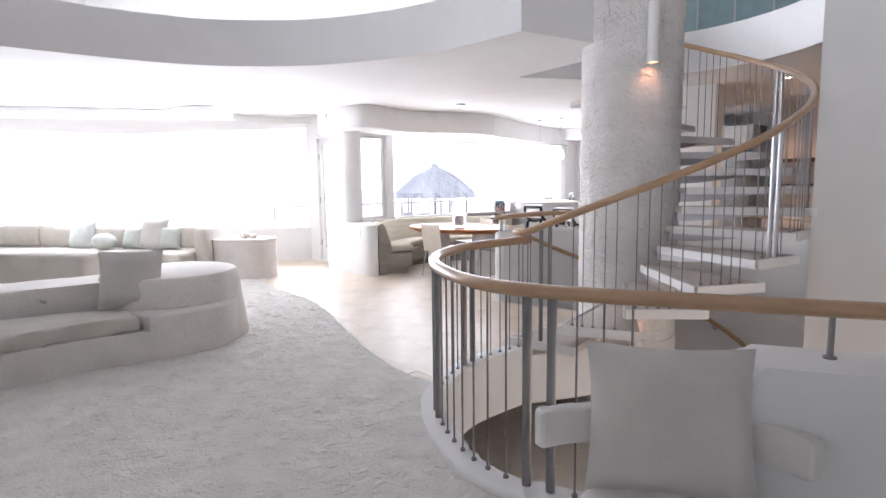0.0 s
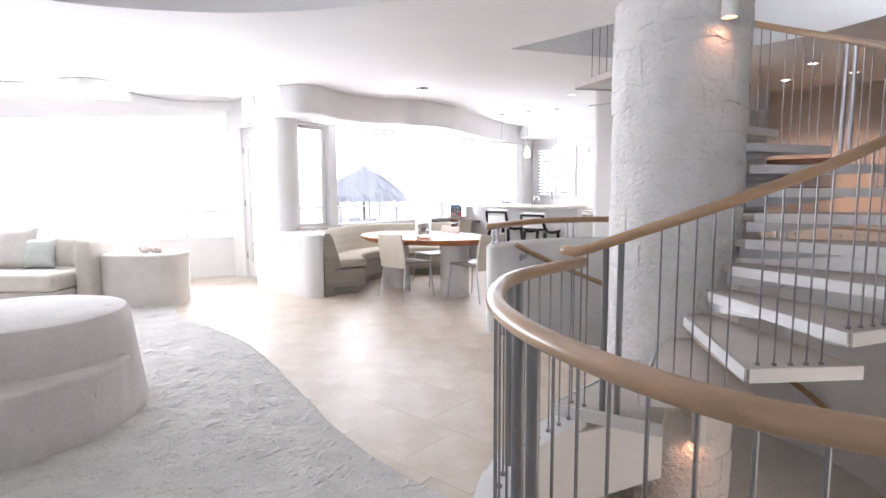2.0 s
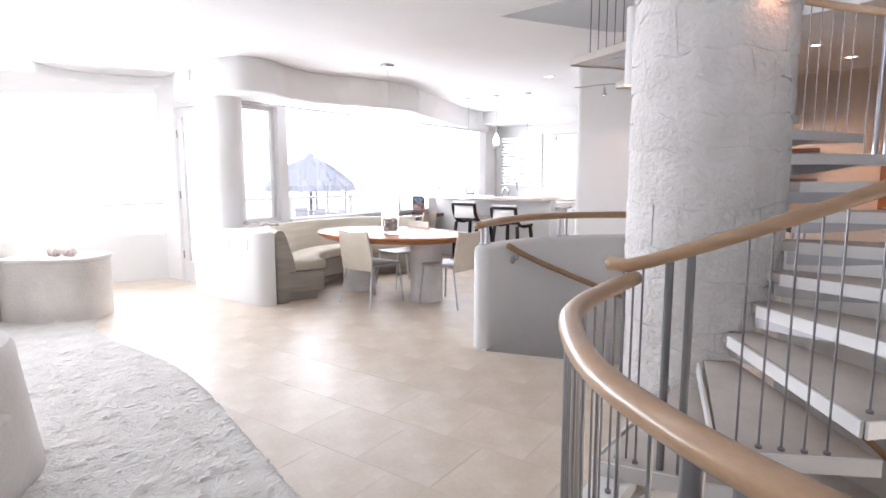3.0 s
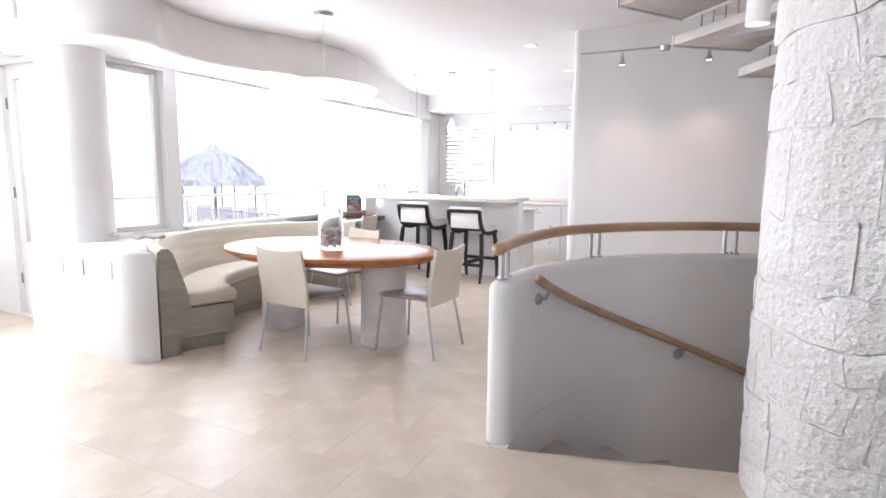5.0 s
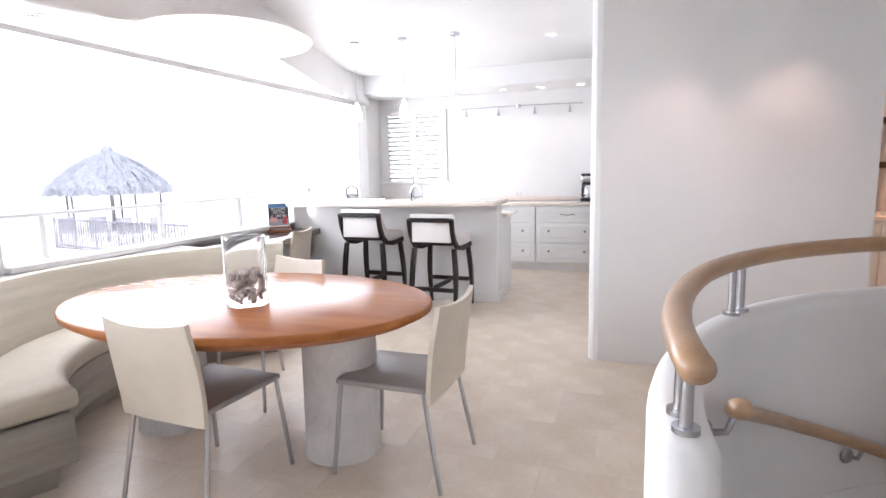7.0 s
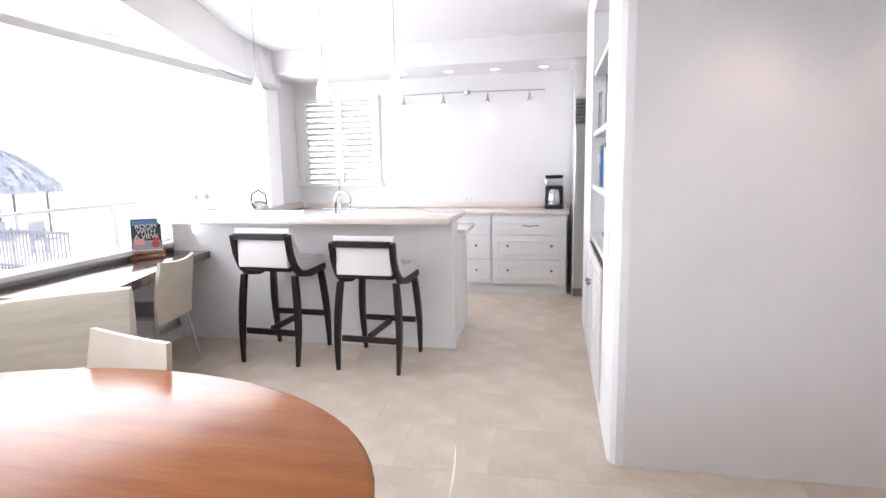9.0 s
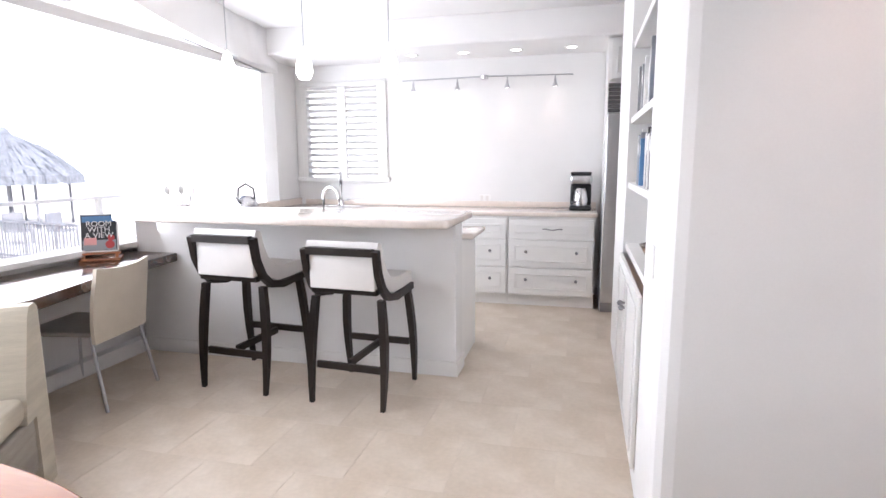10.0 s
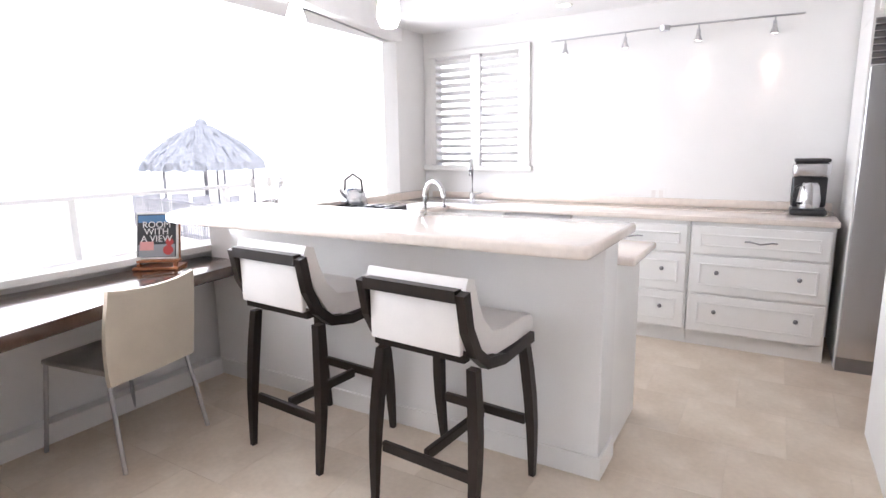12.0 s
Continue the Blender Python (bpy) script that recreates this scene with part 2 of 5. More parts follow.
def sweep(bm, path, radius, n=10, flat=1.0, caps=True):
    """A round bar along a path of points."""
    pts = [Vector(p) for p in path]
    rings = []
    for i, p in enumerate(pts):
        d = (pts[min(i + 1, len(pts) - 1)] - pts[max(i - 1, 0)]).normalized()
        side = d.cross(Vector((0, 0, 1)))
        side = side.normalized() if side.length > 1e-4 else Vector((1, 0, 0))
        up = side.cross(d).normalized()
        rings.append([bm.verts.new(p + radius * (math.cos(2 * math.pi * k / n) * side + flat * math.sin(2 * math.pi * k / n) * up)) for k in range(n)])
    for a, b in zip(rings, rings[1:]):
        for k in range(n):
            bm.faces.new((a[k], a[(k + 1) % n], b[(k + 1) % n], b[k]))
    if caps:
        for ring, end, inner in ((rings[0], pts[0], pts[1]), (rings[-1], pts[-1], pts[-2])):
            tip = bm.verts.new(end + (end - inner).normalized() * radius * 0.6)
            for k in range(n):
                bm.faces.new((ring[k], ring[(k + 1) % n], tip))
    return bm


def curve_through(pts, steps=8, closed=False):
    """A smooth line through a few points (Catmull-Rom)."""
    pts = [Vector(p) for p in pts]
    n, out = len(pts), []
    for i in range(n if closed else n - 1):
        a, b, c, d = (pts[(i + k) % n] if closed else pts[min(max(i + k, 0), n - 1)] for k in (-1, 0, 1, 2))
        for s in range(steps):
            t = s / steps
            out.append(0.5 * (2 * b + (c - a) * t + (2 * a - 5 * b + 4 * c - d) * t * t + (3 * b - a - 3 * c + d) * t ** 3))
    if not closed:
        out.append(pts[-1])
    return out


def offset(path, d):
    """The plan line moved d metres to its left."""
    out = []
    for i, p in enumerate(path):
        a, b = Vector(path[max(i - 1, 0)][:2]), Vector(path[min(i + 1, len(path) - 1)][:2])
        t = (b - a).normalized()
        out.append((p[0] - t.y * d, p[1] + t.x * d))
    return out


def ribbon(bm, path, thick, z0, z1, bevel=0.0, segments=3, ends=True):
    """A wall of that thickness to the left of a plan line."""
    line = [tuple(p[:2]) for p in path]
    far = offset(line, thick)
    low, high = (z0, z1)
    rows = [[bm.verts.new((*p, z)) for p in side] for side, z in ((line, low), (line, high), (far, high), (far, low))]
    for k in range(4):
        a, b = rows[k], rows[(k + 1) % 4]
        for i in range(len(line) - 1):
            bm.faces.new((a[i], a[i + 1], b[i + 1], b[i]))
    for i in (0, -1):
        bm.faces.new([rows[k][i] for k in range(4)])
    if bevel:
        bm.edges.ensure_lookup_table()
        top = set(rows[1] + rows[2])
        edges = [e for e in bm.edges if all(v in top for v in e.verts) and abs(e.verts[0].co.z - z1) < 1e-6]
        inner = [e for e in edges if not any(e.verts[0] in (rows[1][i], rows[2][i]) and e.verts[1] in (rows[1][i], rows[2][i]) for i in range(1, len(line) - 1))]
        if ends:
            inner += [e for i in (0, -1) for r in (1, 2) for e in rows[r][i].link_edges if abs(e.verts[0].co.z - e.verts[1].co.z) > 1e-4]
        bmesh.ops.bevel(bm, geom=list(set(inner)), offset=bevel, segments=segments, profile=0.5, affect="EDGES")
    return bm


def arc(cx, cy, r, a0, a1, n=24):
    return [(cx + r * math.cos(radians(a0 + (a1 - a0) * k / n)), cy + r * math.sin(radians(a0 + (a1 - a0) * k / n))) for k in range(n + 1)]


def pillow(bm, w, h, d, m=None, n=10, pinch=0.08):
    """A stuffed square cushion standing on its lower edge, thickest in the middle, with pulled corners."""
    m = m or Matrix()
    grid = {}
    for side in (1, -1):
        for i in range(n + 1):
            for j in range(n + 1):
                u, v = 2 * i / n - 1, 2 * j / n - 1
                rim = i in (0, n) or j in (0, n)
                if rim and side < 0:
                    grid[-1, i, j] = grid[1, i, j]
                    continue
                t = d / 2 * ((1 - u ** 4) * (1 - v ** 4)) ** 0.55
                sx, sz = 1 - pinch * (1 - v * v) * u * u * 0.9, 1 - pinch * (1 - u * u) * v * v * 0.9
                wob = 0.012 * noise.noise(Vector((u * 2.2 + w, v * 2.2, side + h)))
                grid[side, i, j] = bm.verts.new(m @ Vector((u * w / 2 * sx, side * (t + (0 if rim else wob)), h / 2 + v * h / 2 * sz)))
    for side in (1, -1):
        for i in range(n):
            for j in range(n):
                bm.faces.new([grid[side, a, b] for a, b in ((i, j), (i + 1, j), (i + 1, j + 1), (i, j + 1))])
    return bm


KITCHEN = pose(2.6, 10.42, 0, 0, 0, -36.8)


def k(u, v, z=0.0, turn=0.0):
    """A pose in the kitchen's own axes: u along the bar, v towards the kitchen's back wall."""
    return KITCHEN @ pose(u, v, z, 0, 0, turn)


def kp(u, v):
    p = KITCHEN @ Vector((u, v, 0))
    return p.x, p.y


COL = (2.48, 5.22)
COLUMN = (2.455, 5.275)
CEIL = 2.70
LOW = -2.75
HIGH = 5.6

haze = glow("haze", (0.98, 0.99, 1.0), 0.56)

# ---- structure ----
def filled(bm, outer, holes, z, flip=False):
    """A flat sheet with holes."""
    edges = []
    for ring in (outer, *holes):
        vs = [bm.verts.new((x, y, z)) for x, y in ring]
        edges += [bm.edges.new((a, b)) for a, b in zip(vs, vs[1:] + vs[:1])]
    bmesh.ops.triangle_fill(bm, edges=edges, use_beauty=True)
    return bm


def thick_sheet(bm, outer, holes, z0, z1):
    filled(bm, outer, holes, z1)
    filled(bm, outer, holes, z0)
    for ring in (outer, *holes):
        lo, hi = [bm.verts.new((x, y, z0)) for x, y in ring], [bm.verts.new((x, y, z1)) for x, y in ring]
        for i in range(len(ring)):
            j = (i + 1) % len(ring)
            bm.faces.new((lo[i], lo[j], hi[j], hi[i]))
    bmesh.ops.remove_doubles(bm, verts=bm.verts, dist=1e-5)
    return bm


def structure(name, bm, mat, label, parent=None, smooth=None):
    return tagged(part(name, bm, mat, parent, label, smooth), kind="structure")


# the stairwell's edge: the landing west of the column, the round wall to the north, the guarded side to the south
RAIL_LINE = [(3.9, 1.46), (2.89, 1.58), (2.25, 1.67), (1.82, 1.75), (1.54, 1.86), (1.34, 2.05), (1.16, 2.36), (1.06, 2.66), (1.03, 2.95), (1.08, 3.30), (1.17, 3.52), (1.32, 3.74), (1.55, 4.03)]
RAIL = [tuple(p) for p in curve_through([(x, y, 0) for x, y in RAIL_LINE], 8)]
GUARD_EDGE = [tuple(p[:2]) for p in RAIL]
NORTH_ARC = arc(*COL, 1.57, 151, -20, 40)
WELL = NORTH_ARC + [(4.5, 3.6), (4.3, 2.4)] + GUARD_EDGE[:-6] + [(1.52, 3.92), (2.06, 4.23), (2.25, 4.95), (2.2, 5.55)]
OUTLINE = [kp(-2.62, 2.74), kp(-2.62, -4.0), kp(-3.95, -3.95), (-3.9, 9.2), (-5.2, 8.6), (-7.0, 7.9), (-9.6, 6.6), (-9.6, -4.6), (7.6, -4.6), (7.6, 9.0), kp(2.4, 2.74)]

bm = bmesh.new()
thick_sheet(bm, OUTLINE, [WELL], -0.32, -0.002)
floor = structure("floor", bm, grout, "pale beige travertine floor with faint joints")

bm = bmesh.new()
ribbon(bm, [(1.36, 3.86), (1.52, 3.925), (2.06, 4.235), (2.15, 4.7)], -0.03, -0.42, -0.004)
structure("fascia_stairwell", bm, plaster, "white fascia of the floor's edge in the stairwell")

# lower storey seen down the stairwell
bm = bmesh.new()
slab(bm, [(-1.5, -0.5), (6.5, -0.5), (6.5, 9), (-1.5, 9)], LOW - 0.1, LOW)
structure("floor_lower", bm, tread_stone, "beige stone floor of the storey below")
bm = bmesh.new()
ribbon(bm, arc(*COL, 1.569, 151, -20, 40), 0.14, LOW, -0.0015)
structure("wall_stairwell", bm, plaster, "white rounded wall of the stairwell below the floor", smooth=40)
for n, (a, b) in enumerate((((0.2, 6.2), (-0.2, 1.0)), ((-0.2, 1.0), (5.6, 0.6)), ((5.6, 0.6), (5.6, 8.0)))):
    bm = bmesh.new()
    ribbon(bm, [a, b], -0.12, LOW, -0.33)
    structure("wall_lower_%d" % (n + 1), bm, beige_wall, "beige plastered wall of the storey below")

# ceiling of the rooms under the mezzanine, open over the living room and over the stair
BALCONY = [tuple(p[:2]) for p in curve_through([(-9.6, 1.5, 0), (-6.0, 1.2, 0), (-4.4, 2.2, 0), (-3.2, 3.72, 0), (-2.22, 4.72, 0), (-1.4, 5.1, 0), (-0.54, 5.2, 0), (0.5, 4.98, 0), (1.45, 4.42, 0)], 8)]
ceiling_ring = BALCONY + [(2.2, 5.1), (2.2, 5.6), (1.26, 6.49)] + arc(*COL, 1.75, 95, -5, 24) + [(5.2, 4.6), (7.6, 4.2), (7.6, 9.0), kp(2.4, 2.74)] + \
    [kp(-2.62, 2.74), kp(-2.62, -4.0), kp(-3.95, -3.95), (-3.9, 9.2), (-5.2, 8.6), (-7.0, 7.9), (-9.6, 6.6)]
bm = bmesh.new()
thick_sheet(bm, ceiling_ring, [], CEIL, CEIL + 0.48)
structure("ceiling", bm, ceiling_paint, "smooth white ceiling with a curved open edge")
bm = bmesh.new()
slab(bm, [(-9.8, -4.8), (7.8, -4.8), (7.8, 14.6), (-9.8, 14.6)], HIGH, HIGH + 0.2)
structure("ceiling_upper", bm, ceiling_paint, "white ceiling high over the living room")

# dropped soffit along the windows, with a wavy front
WAVE = [(-2.6, 2.55), (-2.35, 1.9), (-2.28, 1.2), (-2.12, 0.5), (-1.94, -0.15), (-1.64, -1.1), (-1.47, -1.8), (-1.60, -2.5), (-1.86, -3.05), (-1.83, -3.6), (-1.66, -4.0), (-1.76, -4.28), (-2.15, -4.42)]
wave = [tuple(p[:2]) for p in curve_through([(u, v, 0) for u, v in WAVE], 7)]
bm = bmesh.new()
slab(bm, wave + [(-2.5, -4.45), (-3.3, -4.2), (-3.3, -3.9), (-2.62, -3.9), (-2.62, 2.55)], 2.33, CEIL + 0.01, bevel=0.03, segments=3)
put(structure("soffit_dining", bm, ceiling_paint, "white dropped soffit with a wavy edge above the windows", smooth=50), k(0, 0))
WAVE2 = [(-3.05, -4.2), (-3.6, -4.06), (-4.15, -4.75), (-4.02, -5.4), (-3.45, -5.75), (-3.24, -6.05), (-3.30, -6.30), (-3.6, -6.45), (-4.1, -6.62), (-4.4, -7.2), (-5.0, -8.4), (-6.3, -10.9)]
wave2 = [tuple(p[:2]) for p in curve_through([(u, v, 0) for u, v in WAVE2], 7)]
bm = bmesh.new()
slab(bm, wave2 + [(-8, -11), (-8, -6.5), (-4.5, -3.8), (-3.05, -3.8)], 2.58, CEIL + 0.01, bevel=0.03, segments=3)
put(structure("soffit_living", bm, ceiling_paint, "shallow white dropped soffit with a wavy edge", smooth=50), k(0, 0))
bm = bmesh.new()
slab(bm, [(-2.6, 1.80), (1.06, 1.80), (1.06, 2.7), (-2.6, 2.7)], 2.45, CEIL + 0.012, bevel=0.02)
put(structure("soffit_kitchen", bm, ceiling_paint, "white dropped ceiling over the kitchen's back counter"), k(0, 0))


def holed_wall(bm, length, z0, z1, thick, holes):
    """An upright wall along +x from the origin, its outer face at y=thick, with right-angled openings through it."""
    xs = sorted({0, length, *[h[0] for h in holes], *[h[1] for h in holes]})
    zs = sorted({z0, z1, *[h[2] for h in holes], *[h[3] for h in holes]})
    for a, b in zip(xs, xs[1:]):
        for c, d in zip(zs, zs[1:]):
            x, z = (a + b) / 2, (c + d) / 2
            if not any(h[0] < x < h[1] and h[2] < z < h[3] for h in holes):
                box(bm, a, b, 0, thick, c, d)
    bmesh.ops.remove_doubles(bm, verts=bm.verts, dist=1e-4)
    inner = [f for f in bm.faces if any(g is not f and (g.calc_center_median() - f.calc_center_median()).length < 1e-4 for e in f.edges for g in e.link_faces)]
    bmesh.ops.delete(bm, geom=inner, context="FACES_ONLY")
    return bm


# kitchen back wall with its shuttered window
bm = bmesh.new()
holed_wall(bm, 5.2, 0, CEIL, 0.18, [(0.26, 1.22, 1.22, 2.22)])
put(structure("wall_kitchen", bm, plaster, "white kitchen wall with a shuttered window"), k(-2.62, 2.55))
# long window wall of dining corner, desk and kitchen
bm = bmesh.new()
holed_wall(bm, 6.73, 0, CEIL, 0.16, [(0.45, 5.68, 0.82, 2.335), (5.82, 6.47, 0.80, 2.30)])
put(structure("wall_window", bm, plaster, "white wall with a long picture window"), k(-2.45, 2.55, 0, -90) @ Matrix.Scale(-1, 4, (0, 1, 0)))
# short wall with the glazed door
bm = bmesh.new()
holed_wall(bm, 1.5, 0, CEIL, 0.16, [(0.40, 1.30, 0.02, 2.28)])
put(structure("wall_terrace_door", bm, plaster, "white wall round a glazed terrace door"), k(-3.9, -4.12))
# window wall of the living room
LIVING = [kp(-3.84, -4.11), (-3.62, 9.0), (-5.0, 8.35), (-6.8, 7.7), (-9.5, 6.5)]
bm = bmesh.new()
ribbon(bm, [tuple(p[:2]) for p in curve_through([(*p, 0) for p in LIVING], 8)], -0.18, 0, 0.62)
structure("wall_living_low", bm, plaster, "low cream wall under the living room windows", smooth=40)
bm = bmesh.new()
ribbon(bm, [(-9.6, 7.0), (-9.6, -4.6), (7.6, -4.6), (7.6, 9.0), kp(2.4, 2.74)], 0.2, LOW, HIGH)
structure("wall_outer", bm, plaster, "plain white outer walls that close the room")
# upper storey walls behind the mezzanine, with windows
bm = bmesh.new()
holed_wall(bm, 14.0, CEIL + 0.4, HIGH, 0.2, [(1.0, 6.9, 3.15, 5.2), (7.1, 8.6, 3.15, 5.2)])
put(structure("wall_upper", bm, plaster, "white upper wall with tall bright windows"), pose(-8.5, 9.2, 0, 0, 0, 6))

# partition between stair and kitchen, with a book niche on its kitchen side
bm = bmesh.new()
slab(bm, [(1.01, -1.50), (1.022, -1.532), (1.045, -1.552), (1.08, -1.56), (2.66, -1.56), (2.66, -1.30), (1.37, -1.30), (1.37, -1.08), (1.01, -1.08)], 0, CEIL, )
put(structure("wall_partition", bm, plaster, "white partition wall with a softly rounded corner"), k(0, 0))
bm = bmesh.new()
holed_wall(bm, 2.08, 0, CEIL, 0.36, [(0.90, 2.0798, 0.08, 2.45)])
put(structure("wall_niche", bm, plaster, "white wall with a recessed bookcase"), k(1.01, 1.00, 0, -90))
bm = bmesh.new()
ribbon(bm, [(3.93, 4.66), (4.9, 3.9), (7.6, 2.6)], -0.2, LOW, HIGH)
structure("wall_stair", bm, plaster, "tall plain white wall beside the stair")
# round wall that guards the stairwell on the north side
bm = bmesh.new()
ribbon(bm, arc(*COL, 1.57, 150, -5, 48), 0.13, 0.0, 0.84, bevel=0.05)
structure("wall_round", bm, plaster, "low white rounded wall round the stairwell", smooth=50)
# low wall under the guard rail's southern run
bm = bmesh.new()
ribbon(bm, [(p[0], p[1] + 0.12) for p in RAIL if p[0] > 2.45 and p[1] < 2.4], 0.30, 0, 0.76, bevel=0.05)
structure("wall_low_south", bm, plaster, "low white wall with a broad rounded top", smooth=50)
# low wall at the end of the dining bench
bm = bmesh.new()
slab(bm, [(-2.50, -4.375), (-2.50, -4.52), (-1.42, -4.52), (-1.33, -4.51), (-1.26, -4.475), (-1.215, -4.42), (-1.20, -4.375)], 0, 0.80, bevel=0.03, segments=3, top_only=True)
put(structure("wall_bench_end", bm, plaster, "low white rounded wall at the dining bench", smooth=50), k(0, 0))
bm = bmesh.new()
cylinder(bm, -2.42, -4.08, 0, 2.36, 0.20, n=40)
put(structure("column_window", bm, plaster, "smooth round white column at the window", smooth=40), k(0, 0))

# stone-clad stair column
bm = bmesh.new()
cylinder(bm, *COLUMN, LOW, HIGH, 0.460, n=48)
column = structure("column_stone", bm, column_core, "thick round column clad in whitewashed stone", smooth=40)

# outside: terrace, beach and sea as one ground sheet
bm = bmesh.new()
slab(bm, [(-400, -400), (400, -400), (400, 900), (-400, 900)], -1.2, -1.0)
structure("ground", bm, sand, "pale sand of the beach")
bm = bmesh.new()
slab(bm, [(-900, -700), (-900, 900), (200, 900), (-20, 70)], -0.99, -0.95)
structure("water", bm, sea, "pale bright sea beyond the beach")

bm = bmesh.new()
ribbon(bm, arc(0, 0, 340, 30, 215, 60), 1.0, -1.1, 260)
structure("backdrop", bm, haze, "white hazy sky over the sea")

# ---- stair ----
RISE, TURN, FIRST = 0.1743, 17.2, -131.7


def tread_height(i):
    return 0.122 + RISE * i


def rail_height(a):
    return max(1.0, 1.06 + (a + 122) * 0.0104)


def stair_radius(a):
    return 1.555 - 0.085 * min(1, max(0, (a + 95) / 50))


def polar(r, a, *z):
    return (r * math.cos(radians(a)), r * math.sin(radians(a)), *z)


stair = thing("spiral_stair", pose(*COL, 0), "open spiral stair of beige stone treads round the column", "staircase")
for i in range(0, 14):
    a = FIRST + TURN * i
    z = tread_height(i)
    far = stair_radius(a)
    corner, outer = polar(far + 0.07, a), polar(far + 0.015, a + 21)
    bm = bmesh.new()
    slab(bm, [polar(0.20, a - 4), corner, outer, polar(0.20, a + 24)], z - 0.058, z, bevel=0.008)
    tread = part("tread", bm, tread_stone, stair, smooth=30)
    bm = bmesh.new()
    ribbon(bm, [polar(0.50, a - 4.4), polar(far + 0.076, a - 0.2)], -0.012, z - 0.064, z + 0.002)
    ribbon(bm, [polar(far + 0.078, a), polar(far + 0.023, a + 21)], -0.012, z - 0.066, z + 0.003)
    part("nosing", bm, white_lacquer, tread, "white painted edge")
    bm = bmesh.new()
    line = [(r, z - 0.085 - 0.050 * math.cos((r - 0.44) / 1.1 * 3.1)) for r in np.linspace(0.44, 1.40, 9)]
    c, s = math.cos(radians(a + 10)), math.sin(radians(a + 10))
    for (r0, z0), (r1, z1) in zip(line, line[1:]):
        vs = [Vector((r * c - d * s, r * s + d * c, zz)) for r, zl in ((r0, z0), (r1, z1)) for d in (-0.09, 0.09) for zz in (zl, z - 0.059)]
        v = [bm.verts.new(p) for p in vs]
        for f in ((0, 1, 3, 2), (4, 6, 7, 5), (0, 4, 5, 1), (2, 3, 7, 6), (0, 2, 6, 4), (1, 5, 7, 3)):
            bm.faces.new([v[n] for n in f])
    bmesh.ops.remove_doubles(bm, verts=bm.verts, dist=1e-4)
    part("bracket", bm, steel, tread, "grey cantilever bracket under the tread")

bm = bmesh.new()
up_line = [polar(1.575, -131.5, 1.005), polar(1.57, -128.5, 1.0)] + [polar(stair_radius(a), a, rail_height(a)) for a in range(-125, 106, 4)]
sweep(bm, up_line, 0.032, n=14, flat=0.9)
part("handrail", bm, oak, stair, "round pale oak handrail", smooth=60)
for i in range(0, 14):
    for j in range(6):
        a = FIRST + TURN * i + 2.4 + j * 3.0
        x, y = polar(stair_radius(a) - 0.005, a)
        thick = (i == 0 and j in (2, 3)) or (i in (4, 8, 11) and j in (2, 3))
        if thick and i == 0:
            a = (-122.5, -119.5)[j - 2]
            x, y = polar(1.545, a)
        if j == 5 or (i == 0 and j > 3):
            continue
        bm = bmesh.new()
        cylinder(bm, x, y, tread_height(i) - 0.004, rail_height(a) - 0.02, 0.017 if thick else 0.0045, n=10 if thick else 6)
        if not thick:
            cylinder(bm, x, y, tread_height(i), tread_height(i) + 0.012, 0.013, n=8)
        part("post" if thick else "rod", bm, (steel if i else dark_steel) if thick else dark_steel, stair, smooth=40)
for i in range(9):
    a = 134 - 18.5 * i
    z = -0.185 * (i + 1) - 0.06
    bm = bmesh.new()
    slab(bm, arc(0, 0, 0.25, a - 9.3, a + 9.3, 4) + arc(0, 0, 1.565, a + 9.3, a - 9.3, 8), z - 0.18, z, bevel=0.006)
    part("lower_tread", bm, tread_stone, stair, "beige stone step going down", smooth=30)

guard = thing("stairwell_guard", pose(0, 0, 0), "steel rod guard with a round oak rail along the stairwell", "railing")
bm = bmesh.new()
sweep(bm, [(p[0], p[1], 0.94) for p in RAIL], 0.035, n=14, flat=0.9)
part("handrail", bm, oak, guard, "round pale oak handrail", smooth=60)
run, last, count = 0.0, None, 0
for p in curve_through(RAIL, 6):
    run += (p - last).length if last else 0
    last = p
    if run > 0.105:
        run, count = 0.0, count + 1
        if p.x > 2.14 and p.y < 2.6:
            if count == 10:
                bm = bmesh.new()
                cylinder(bm, p.x, p.y, 0.752, 0.92, 0.011, n=10)
                cylinder(bm, p.x, p.y, 0.755, 0.768, 0.022, n=10)
                part("short_post", bm, dark_steel, guard, smooth=40)
            continue
        thick = count % 9 in (1, 2)
        bm = bmesh.new()
        cylinder(bm, p.x, p.y, 0.05, 0.92, 0.021 if thick else 0.005, n=10 if thick else 6)
        if not thick:
            cylinder(bm, p.x, p.y, 0.058, 0.072, 0.013, n=8)
        part("post" if thick else "rod", bm, dark_steel, guard, smooth=40)
bm = bmesh.new()
ribbon(bm, offset([(p[0], p[1]) for p in RAIL if not (p[0] > 2.47 and p[1] < 2.4)], -0.055), 0.15, -0.42, 0.06, bevel=0.03)
structure("curb_stairwell", bm, plaster, "low white curb under the stairwell guard", smooth=50)

north = thing("round_wall_rail", pose(*COL, 0), "round oak handrail on short steel posts over the curved wall", "railing")
bm = bmesh.new()
sweep(bm, [(1.64 * math.cos(radians(a)), 1.64 * math.sin(radians(a)), 1.0 + 0.025 * min(1, (151 - a) / 30)) for a in range(151, -6, -3)], 0.034, n=14, flat=0.9)
part("handrail", bm, oak, north, "round pale oak handrail", smooth=60)
